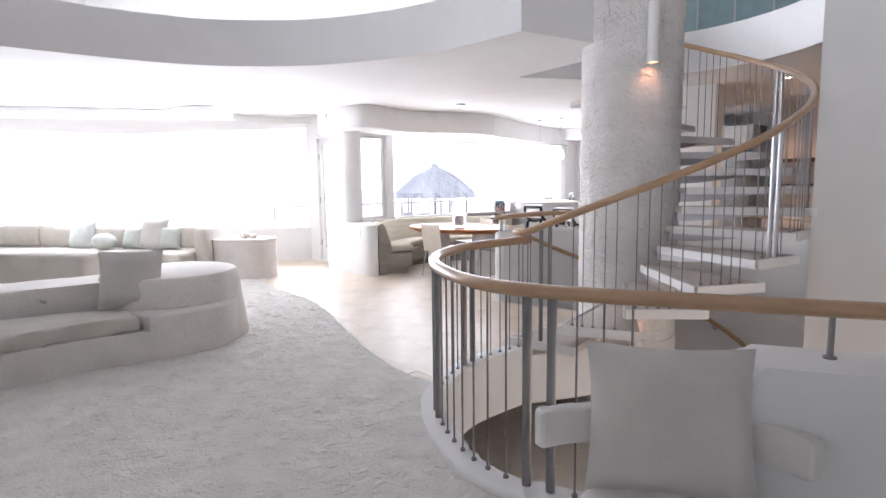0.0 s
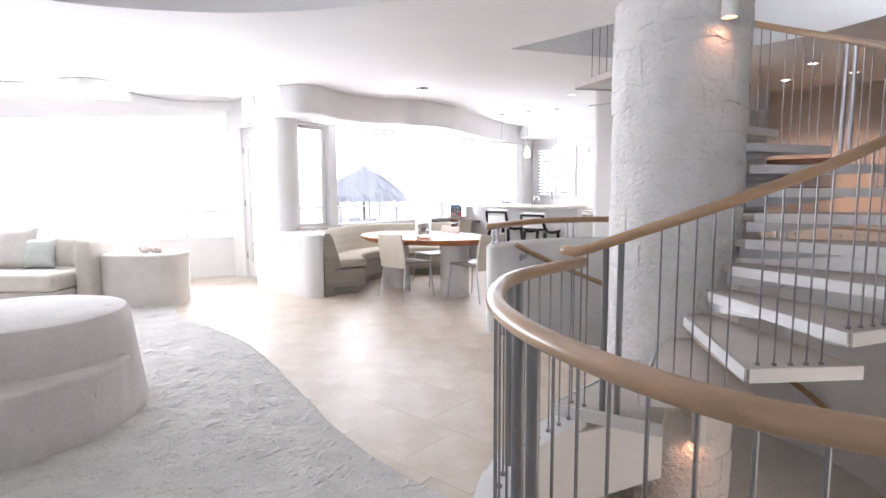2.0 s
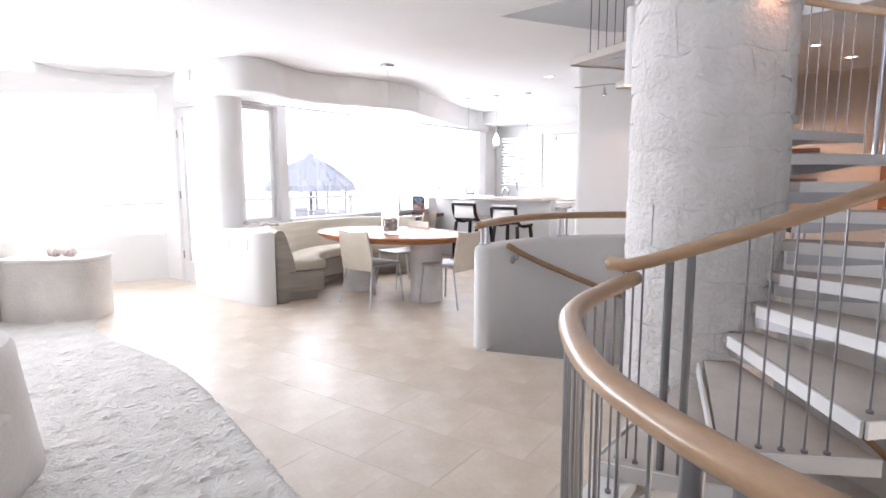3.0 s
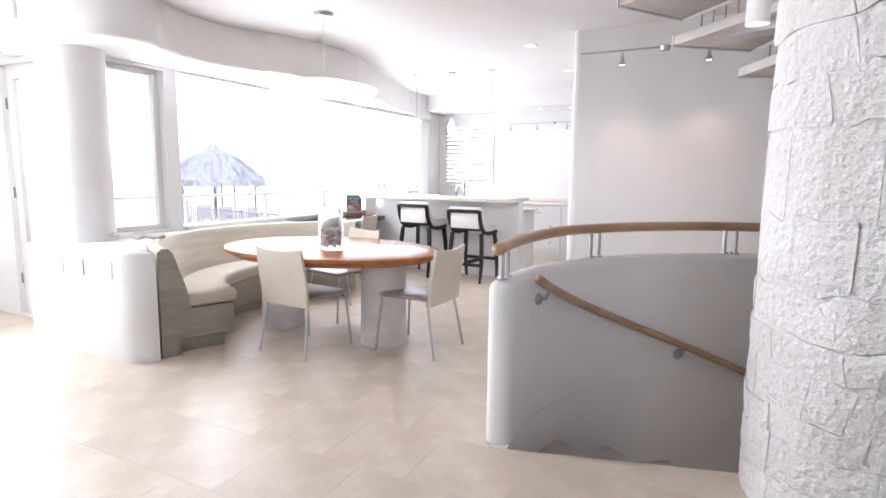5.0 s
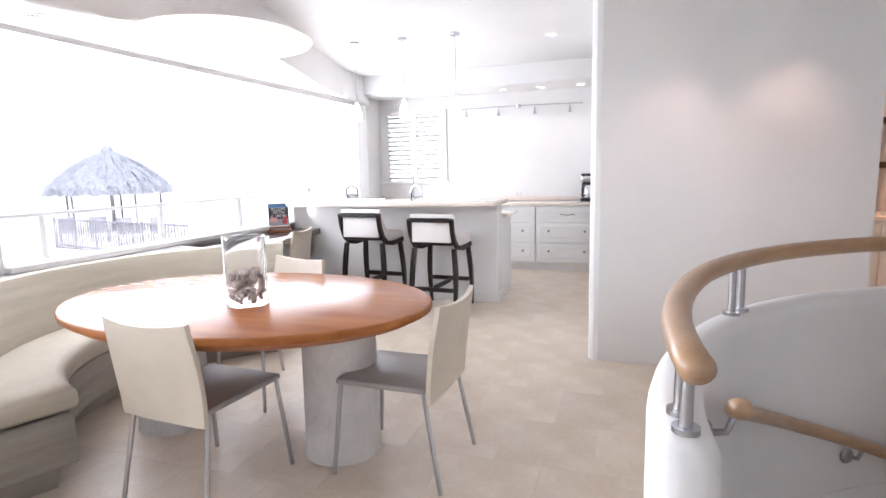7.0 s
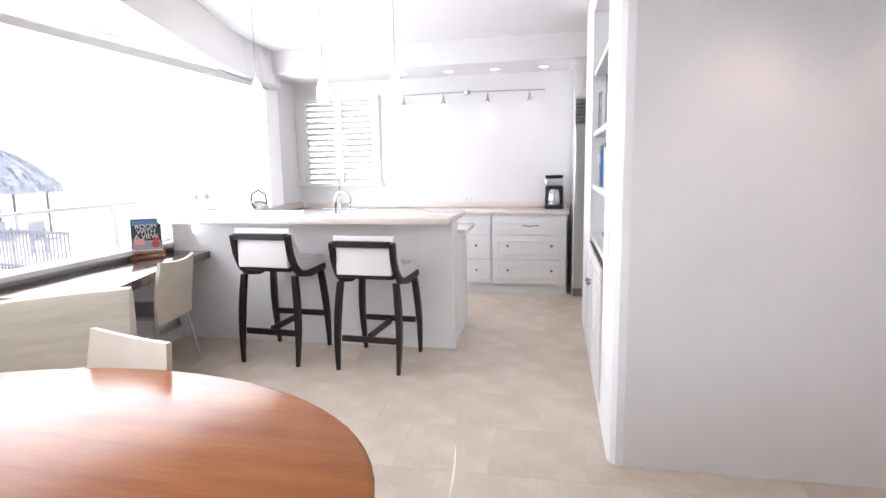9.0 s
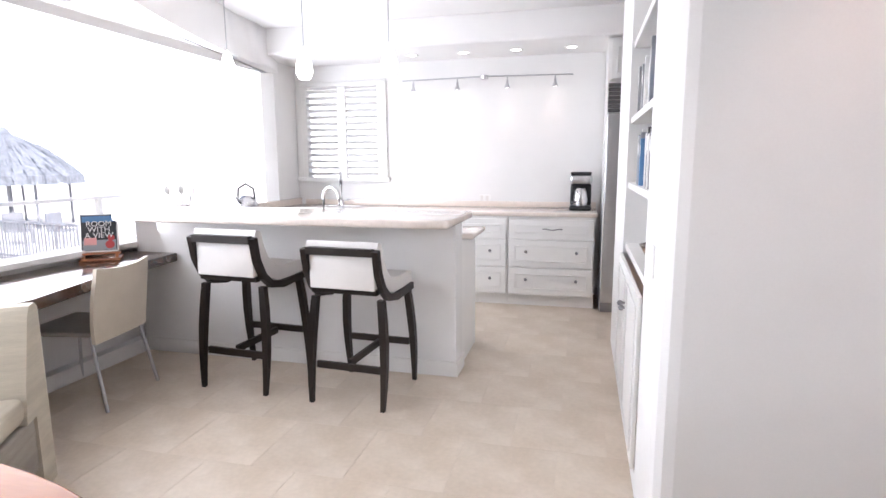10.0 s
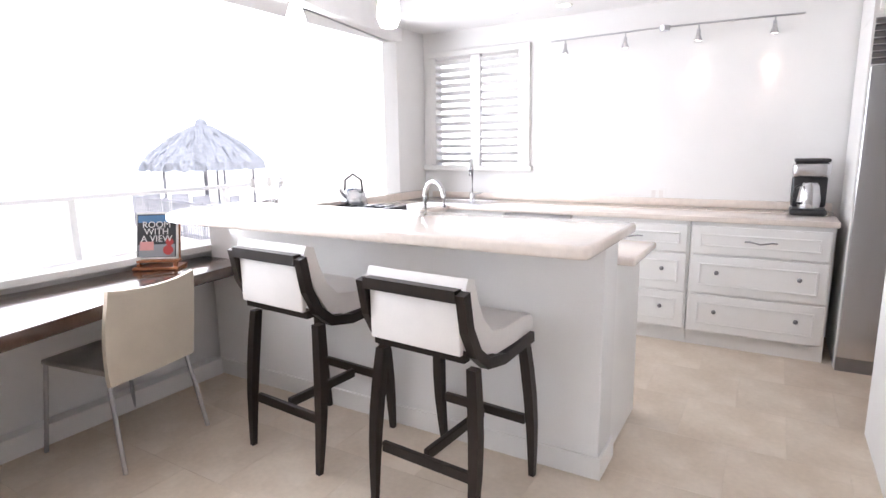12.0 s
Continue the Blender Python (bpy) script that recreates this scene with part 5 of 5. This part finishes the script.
track(k(-1.14, 2.47, 2.24), 1.77, (0.12, 0.60, 1.12, 1.60), "slim steel track with four small spotlights over the counter", 2.2, 0.1)
track(k(1.22, -2.14, 2.36, 4), 1.30, (0.33, 0.97), "slim steel track with small spotlights before the white wall", 4.5, 0.55)
for u, v, z in ((-0.95, -0.08, 1.90), (-0.40, -0.05, 1.90), (-1.48, -0.10, 1.90)):
    ob = thing("pendant_lamp", k(u, v, z), "small frosted white glass pendant over the bar", "lamp", "pendants over the bar")
    bm = bmesh.new()
    lathe(bm, [(0.0, 0.005), (0.035, 0.0), (0.052, 0.04), (0.046, 0.10), (0.026, 0.16), (0.012, 0.19), (0, 0.19)], n=24)
    part("shade", bm, lamp_glow, ob, "glowing frosted glass shade", 60)
    bm = bmesh.new()
    cylinder(bm, 0, 0, 0.19, CEIL - z, 0.0035, n=6)
    part("cord", bm, steel, ob)
    bm = bmesh.new()
    lathe(bm, [(0, CEIL - z), (0.05, CEIL - z), (0.045, CEIL - z - 0.02), (0, CEIL - z - 0.025)], n=20)
    part("canopy", bm, steel, ob, smooth=50)


def downlight(m):
    ob = thing("downlight", m, "small round recessed ceiling downlight, lit", "lamp", "recessed downlights")
    bm = bmesh.new()
    lathe(bm, [(0.04, -0.002), (0.062, -0.008), (0.066, -0.001), (0.066, 0.0)], n=24)
    part("trim_ring", bm, white_lacquer, ob, smooth=50)
    bm = bmesh.new()
    cylinder(bm, 0, 0, -0.003, -0.001, 0.042, n=20)
    part("lens", bm, lamp_glow, ob)


for u, v in ((-0.40, 0.28), (0.48, 0.39), (0.46, -1.14)):
    downlight(k(u, v, CEIL))
for u in (-0.95, -0.42, 0.10, 0.62):
    downlight(k(u, 2.22, 2.45))
for x, y in ((-4.49, 5.69),):
    ob = thing("ceiling_speaker", pose(x, y, CEIL), "small round flush ceiling fitting", "ceiling fitting")
    bm = bmesh.new()
    lathe(bm, [(0, -0.012), (0.10, -0.012), (0.11, 0.0)], n=28)
    part("cover", bm, steel, ob, smooth=50)
for m, label in ((k(-2.2, -0.72, 2.33, 0), "slatted white air vent in the soffit"), (k(-2.15, -2.9, 2.33, 35), "slatted white air vent in the soffit")):
    ob = thing("ceiling_vent", m, label, "vent", "air vents")
    bm = bmesh.new()
    box(bm, -0.06, 0.06, -0.17, 0.17, -0.008, -0.001)
    part("frame", bm, white_lacquer, ob)
    for n in range(4):
        bm = bmesh.new()
        box(bm, -0.045 + 0.025 * n, -0.033 + 0.025 * n, -0.15, 0.15, -0.014, -0.0082)
        part("slat", bm, dark_steel, ob)
ob = thing("wall_vent", k(-2.50, -4.462, 2.55, -3), "slatted pale grey air vent on the soffit's side", "vent")
bm = bmesh.new()
box(bm, -0.22, 0.0, -0.012, 0.02, -0.07, 0.07, bevel=0.003)
part("frame", bm, white_lacquer, ob)
for n in range(6):
    bm = bmesh.new()
    box(bm, -0.205, -0.015, -0.018, -0.0125, -0.056 + 0.02 * n, -0.046 + 0.02 * n)
    part("slat", bm, steel, ob)

# details of the low wall by the banquette
for u, w in ((-2.06, 0.025), (-1.81, 0.025), (-1.66, 0.20)):
    bm = bmesh.new()
    box(bm, 0, w, -0.008, 0.0, 0, 0.12, bevel=0.003)
    put(structure("wall_plate", bm, white_lacquer, "white wall switch plate"), k(u, -4.52, 0.60))
ob = thing("driftwood_ornament", k(-2.20, -4.02, 0.7755, 20), "bleached driftwood and coral pieces on the ledge", "ornament")
for n in range(4):
    bm = bmesh.new()
    sweep(bm, [(0.16 * n - 0.25, 0.02 * (n % 2), 0.03), (0.16 * n - 0.17, 0.05 - 0.03 * n, 0.055), (0.16 * n - 0.10, 0.0, 0.03), (0.16 * n - 0.05, 0.05, 0.045)], 0.024 - 0.003 * n, n=8)
    part("driftwood", bm, shell if n % 2 else bench_plaster, ob, smooth=60)

# upper storey: glazed balcony front by the stair head and blinds in the windows
ob = thing("glazed_partition", pose(3.05, 7.35, CEIL + 0.48, 0, 0, -12), "grey-green glazed partition of the upper landing", "partition")
for n in range(6):
    bm = bmesh.new()
    box(bm, 0.42 * n + 0.01, 0.42 * n + 0.41, 0, 0.012, 0.05, 1.9)
    part("pane", bm, teal_glass if n < 4 else dark_door_wood, ob)
    bm = bmesh.new()
    box(bm, 0.42 * n - 0.01, 0.42 * n + 0.01, -0.01, 0.022, 0.0, 1.95)
    part("mullion", bm, steel, ob)
blind = thing("vertical_blind", pose(-8.5, 9.15, 0, 0, 0, 6), "pale vertical blind slats hanging in the upper window", "blind")
for n in range(22):
    bm = bmesh.new()
    box(bm, -0.055, 0.055, -0.004, 0.004, 3.16, 5.2, m=pose(1.1 + 0.115 * n, -0.06, 0, 0, 0, 35))
    part("slat", bm, white_lacquer, blind)

# ---- alcove behind the stair ----
bm = bmesh.new()
slab(bm, [(2.67, 0.55), (5.5, 0.55), (5.5, 0.70), (2.67, 0.70)], 0, CEIL)
put(structure("wall_alcove", bm, alcove_wall, "warm pale wall of the wet bar alcove"), k(0, 0))
wet = thing("wet_bar_cabinet", k(2.75, 0.0), "white wet bar cabinet with a pale worktop", "cabinet")
bm = bmesh.new()
box(bm, 0, 1.5, 0.0, 0.53, 0.08, 0.87)
part("body", bm, white_lacquer, wet)
bm = bmesh.new()
box(bm, -0.02, 1.52, -0.02, 0.54, 0.872, 0.91, bevel=0.006)
part("worktop", bm, quartz, wet)
for n in range(3):
    bm = bmesh.new()
    front_panel(bm, 0.47, 0.72)
    d = part("door", bm, white_lacquer, wet)
    d.matrix_basis = pose(0.02 + 0.49 * n, 0, 0.12)
    bm = bmesh.new()
    knob(bm, 0.40, 0.62)
    part("knob", bm, steel, d)
for z in (1.30, 1.68):
    ob = thing("wall_shelf", k(2.72, 0.30, z), "thick dark brown floating wooden shelf", "shelf", "floating shelves")
    bm = bmesh.new()
    box(bm, 0, 0.75, 0, 0.245, 0, 0.055, bevel=0.004)
    part("board", bm, desk_wood, ob)
panel = thing("wood_door", k(4.1, 0.50), "tall warm brown wooden door", "door")
bm = bmesh.new()
box(bm, 0, 0.85, -0.04, 0.045, 0, 2.05, bevel=0.004)
part("leaf", bm, door_wood, panel)
for z0, z1 in ((0.15, 0.95), (1.1, 1.9)):
    bm = bmesh.new()
    box(bm, 0.12, 0.73, -0.055, -0.041, z0, z1, bevel=0.01)
    part("raised_panel", bm, door_wood, panel)
bm = bmesh.new()
sweep(bm, [(0.06, -0.05, 1.0), (0.06, -0.09, 1.0), (0.16, -0.09, 1.0)], 0.009, n=8)
part("handle", bm, steel, panel)
for u, v in ((3.0, -0.3), (3.7, -0.3), (3.4, -1.2)):
    downlight(k(u, v, CEIL))
    spot("alcove_light", k(u, v, CEIL - 0.02).translation, k(u, v + 0.3, 0).translation, 30, 110, (1.0, 0.62, 0.38), 0.8)

# door of the storey below
ob = thing("lower_door", pose(0.155, 4.6, LOW, 0, 0, 87), "dark brown panelled door of the storey below", "door")
bm = bmesh.new()
box(bm, -0.5, 0.5, -0.05, 0.02, 0, 2.1, bevel=0.004)
part("leaf", bm, dark_door_wood, ob)
bm = bmesh.new()
box(bm, -0.36, 0.36, -0.065, -0.051, 0.2, 1.9, bevel=0.01)
part("raised_panel", bm, door_wood, ob)
# unseen warm lamp, added to brighten what shows down the stairwell
area_light("lower_fill", (4.6, 2.6, LOW + 2.2), (2.0, 3.6, LOW), 1.2, 1.2, 22, (1.0, 0.86, 0.72))

# ---- outside ----
# umbrella, fence and chairs carry the haze in their blue-grey base colours
hut = thing("palapa_umbrella", pose(-6.0, 33.8, -1.0), "round thatched beach umbrella with drooping palm fringe", "umbrella")
bm = bmesh.new()
rings = []
for j, (r, z) in enumerate(((0.06, 3.62), (0.45, 3.46), (1.0, 3.18), (1.6, 2.78), (2.15, 2.35), (2.50, 1.98), (2.55, 1.66))):
    ring_pts = []
    for i in range(72):
        a = 2 * math.pi * i / 72
        w = 1 + 0.04 * noise.noise(Vector((math.cos(a) * 4, math.sin(a) * 4, j)))
        ring_pts.append(bm.verts.new((r * w * math.cos(a), r * w * math.sin(a), z + (0.10 * noise.noise(Vector((i * 0.9, j, 3))) if j > 0 else 0))))
    rings.append(ring_pts)
for a, b in zip(rings, rings[1:]):
    for i in range(72):
        bm.faces.new((a[i], a[(i + 1) % 72], b[(i + 1) % 72], b[i]))
bm.faces.new(rings[0])
part("thatch_roof", bm, thatch_hazed, hut)
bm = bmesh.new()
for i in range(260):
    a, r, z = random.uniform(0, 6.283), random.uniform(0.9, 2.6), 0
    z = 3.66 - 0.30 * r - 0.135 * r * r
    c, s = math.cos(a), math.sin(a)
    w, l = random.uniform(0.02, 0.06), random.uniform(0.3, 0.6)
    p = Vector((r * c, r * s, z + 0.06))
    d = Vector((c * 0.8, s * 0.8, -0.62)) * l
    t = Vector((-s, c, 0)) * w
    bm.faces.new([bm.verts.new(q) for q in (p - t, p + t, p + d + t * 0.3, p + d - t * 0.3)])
tagged(part("palm_fringe", bm, thatch_hazed, hut), kind="stuff")
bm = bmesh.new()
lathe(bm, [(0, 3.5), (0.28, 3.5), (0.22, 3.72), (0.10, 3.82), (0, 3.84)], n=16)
part("cap", bm, thatch_hazed, hut)
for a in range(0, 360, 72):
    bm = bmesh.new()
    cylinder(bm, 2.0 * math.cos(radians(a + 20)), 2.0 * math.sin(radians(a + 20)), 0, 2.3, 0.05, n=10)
    part("post", bm, pole_wood_hazed, hut)
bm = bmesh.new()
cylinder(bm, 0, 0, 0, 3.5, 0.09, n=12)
part("mast", bm, pole_wood_hazed, hut)
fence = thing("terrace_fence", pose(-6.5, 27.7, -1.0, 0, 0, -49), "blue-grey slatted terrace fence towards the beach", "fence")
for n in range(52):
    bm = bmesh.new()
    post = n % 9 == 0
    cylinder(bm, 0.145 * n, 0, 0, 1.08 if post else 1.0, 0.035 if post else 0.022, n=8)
    part("post" if post else "slat", bm, pole_wood_hazed, fence)
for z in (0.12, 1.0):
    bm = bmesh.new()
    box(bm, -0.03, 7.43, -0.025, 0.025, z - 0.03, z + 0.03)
    part("rail", bm, pole_wood_hazed, fence)
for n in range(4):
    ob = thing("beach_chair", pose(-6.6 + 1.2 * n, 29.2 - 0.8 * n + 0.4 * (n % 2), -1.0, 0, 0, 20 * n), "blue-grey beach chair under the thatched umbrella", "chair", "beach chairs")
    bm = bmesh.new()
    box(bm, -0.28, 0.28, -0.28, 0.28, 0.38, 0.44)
    part("seat", bm, pole_wood_hazed, ob)
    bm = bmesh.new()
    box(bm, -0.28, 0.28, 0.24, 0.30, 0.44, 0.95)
    part("backrest", bm, pole_wood_hazed, ob)
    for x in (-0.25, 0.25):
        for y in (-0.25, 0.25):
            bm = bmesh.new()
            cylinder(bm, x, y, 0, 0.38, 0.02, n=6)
            part("leg", bm, pole_wood_hazed, ob)
porch = thing("porch_railing", k(-4.7, 0.0, -1.0, 90), "slim white railing of the terrace outside the window", "railing")
for n in range(5):
    bm = bmesh.new()
    box(bm, -4.5 + 1.6 * n, -4.44 + 1.6 * n, -0.03, 0.03, 0.0, 1.98, bevel=0.006)
    part("post", bm, white_lacquer, porch)
for z in (1.40, 2.0):
    bm = bmesh.new()
    box(bm, -4.55, 2.3, -0.035, 0.035, z - 0.02, z + 0.02, bevel=0.006)
    part("rail", bm, white_lacquer, porch)

# ---- pieces of the column, the floor and the carpet ----
z = -1.6
row = 0
while z < 3.3:
    h = random.choice((0.12, 0.18, 0.26, 0.34))
    a = random.uniform(0, 60)
    end = a + 360
    while a < end - 1:
        w = min(random.uniform(16, 50), end - a)
        if end - a - w < 14:
            w = end - a
        r = 0.472 + random.uniform(-0.004, 0.006)
        bm = bmesh.new()
        gap = 0.18
        n = 4
        grid = []
        for i in range(n + 1):
            ang = radians(a + gap + (w - 2 * gap) * i / n)
            edge = i in (0, n)
            for zz, lip in ((z + 0.003, 1), (z + 0.03, 0), (z + h - 0.03, 0), (z + h - 0.003, 1)):
                rr = r - (0.003 if edge or lip else 0) + 0.012 * noise.noise(Vector((ang * 3, zz * 5, row)))
                dz = 0.05 * noise.noise(Vector((ang * 4, zz * 3, 7)))
                da = 0.09 * noise.noise(Vector((zz * 6, row, ang))) if edge else 0
                grid.append(bm.verts.new((COLUMN[0] + rr * math.cos(ang + da), COLUMN[1] + rr * math.sin(ang + da), zz + dz)))
        for i in range(n):
            for j in range(3):
                bm.faces.new((grid[4 * i + j], grid[4 * i + 4 + j], grid[4 * i + 5 + j], grid[4 * i + 1 + j]))
        out = [grid[4 * i] for i in range(n + 1)] + [grid[4 * n + j] for j in range(1, 4)] + [grid[4 * i + 3] for i in range(n - 1, -1, -1)] + [grid[j] for j in (2, 1)]
        back = [bm.verts.new((COLUMN[0] + (v.co.x - COLUMN[0]) * 0.94, COLUMN[1] + (v.co.y - COLUMN[1]) * 0.94, v.co.z)) for v in out]
        for i in range(len(out)):
            j = (i + 1) % len(out)
            bm.faces.new((out[i], out[j], back[j], back[i]))
        part("stone", bm, column_stone, column, smooth=35)
        a += w
    z += h
    row += 1


def inside(x, y, ring):
    hit, j = False, len(ring) - 1
    for i in range(len(ring)):
        (xi, yi), (xj, yj) = ring[i], ring[j]
        if (yi > y) != (yj > y) and x < (xj - xi) * (y - yi) / (yj - yi) + xi:
            hit = not hit
        j = i
    return hit


RUG = [tuple(p[:2]) for p in curve_through([(0.97, 3.10, 0), (0.63, 3.34, 0), (0.24, 3.76, 0), (-0.14, 4.28, 0), (-0.38, 4.62, 0), (-0.72, 5.10, 0), (-1.25, 5.72, 0), (-2.05, 6.38, 0), (-2.45, 6.80, 0), (-2.62, 7.2, 0)], 6)] + \
    [(-3.6, 7.6), (-9.0, 7.2), (-9.5, -4.5), (7.5, -4.5), (7.5, 1.30), (3.9, 1.40), (2.88, 1.52), (2.25, 1.61), (1.80, 1.69), (1.50, 1.80), (1.29, 2.0), (1.10, 2.33), (1.0, 2.65), (0.97, 2.90)]
bm = bmesh.new()
thick_sheet(bm, RUG, [], -0.011, 0.008)
carpet = tagged(part("carpet", bm, carpet_wool, None, "cream shag carpet with a curved edge"), kind="structure")
xs, ys = np.arange(-2.9, 2.5, 0.024), np.arange(-0.1, 7.2, 0.024)
verts, faces, index = [], [], {}
for i, x in enumerate(xs):
    for j, y in enumerate(ys):
        if inside(x, y, RUG):
            index[i, j] = len(verts)
            tuft = 0.5 + 0.5 * noise.noise(Vector((x * 9, y * 9, 0)))
            verts.append((x + random.uniform(-0.008, 0.008), y + random.uniform(-0.008, 0.008), 0.009 + 0.016 * tuft * random.random() + 0.012 * tuft))
for (i, j), a in index.items():
    q = [index.get(p) for p in ((i + 1, j), (i + 1, j + 1), (i, j + 1))]
    if None not in q:
        faces.append((a, *q))
me = bpy.data.meshes.new("pile")
me.from_pydata(verts, [], faces)
me.materials.append(carpet_wool)
pile = new("pile", me)
pile.parent = carpet
tagged(pile, kind="stuff")

SIZE = 0.457
near, far = [], bmesh.new()
for i in range(-22, 14):
    for j in range(-18, 6):
        u, v = i * SIZE + (0.5 * SIZE if j % 2 else 0), j * SIZE + 0.1
        cs = [kp(u + a, v + b) for a in (0, SIZE) for b in (0, SIZE)]
        if any(inside(*c, WELL) for c in cs) or not all(inside(*c, OUTLINE) for c in cs) or all(inside(*c, RUG) for c in cs):
            continue
        x, y = kp(u + SIZE / 2, v + SIZE / 2)
        if -2.2 < x < 4.4 and 3.2 < y < 13.4 and len(near) < 300:
            near.append((u, v))
        else:
            box(far, u + 0.001, u + SIZE - 0.001, v + 0.001, v + SIZE - 0.001, -0.012, 0.0)
tile = bmesh.new()
box(tile, 0.0005, SIZE - 0.0005, 0.0005, SIZE - 0.0005, -0.0118, 0.0)
bmesh.ops.bevel(tile, geom=[e for e in tile.edges if all(v.co.z > -0.001 for v in e.verts)], offset=0.0005, segments=1, affect="EDGES")
me = bpy.data.meshes.new("tile")
tile.to_mesh(me)
tile.free()
me.materials.append(travertine)
for u, v in near:
    ob = new("tile", me)
    ob.parent, ob.matrix_basis = floor, k(u, v)
rest = part("tile_field", far, travertine_far, floor)
rest.matrix_basis = k(0, 0)
tagged(rest, kind="stuff")
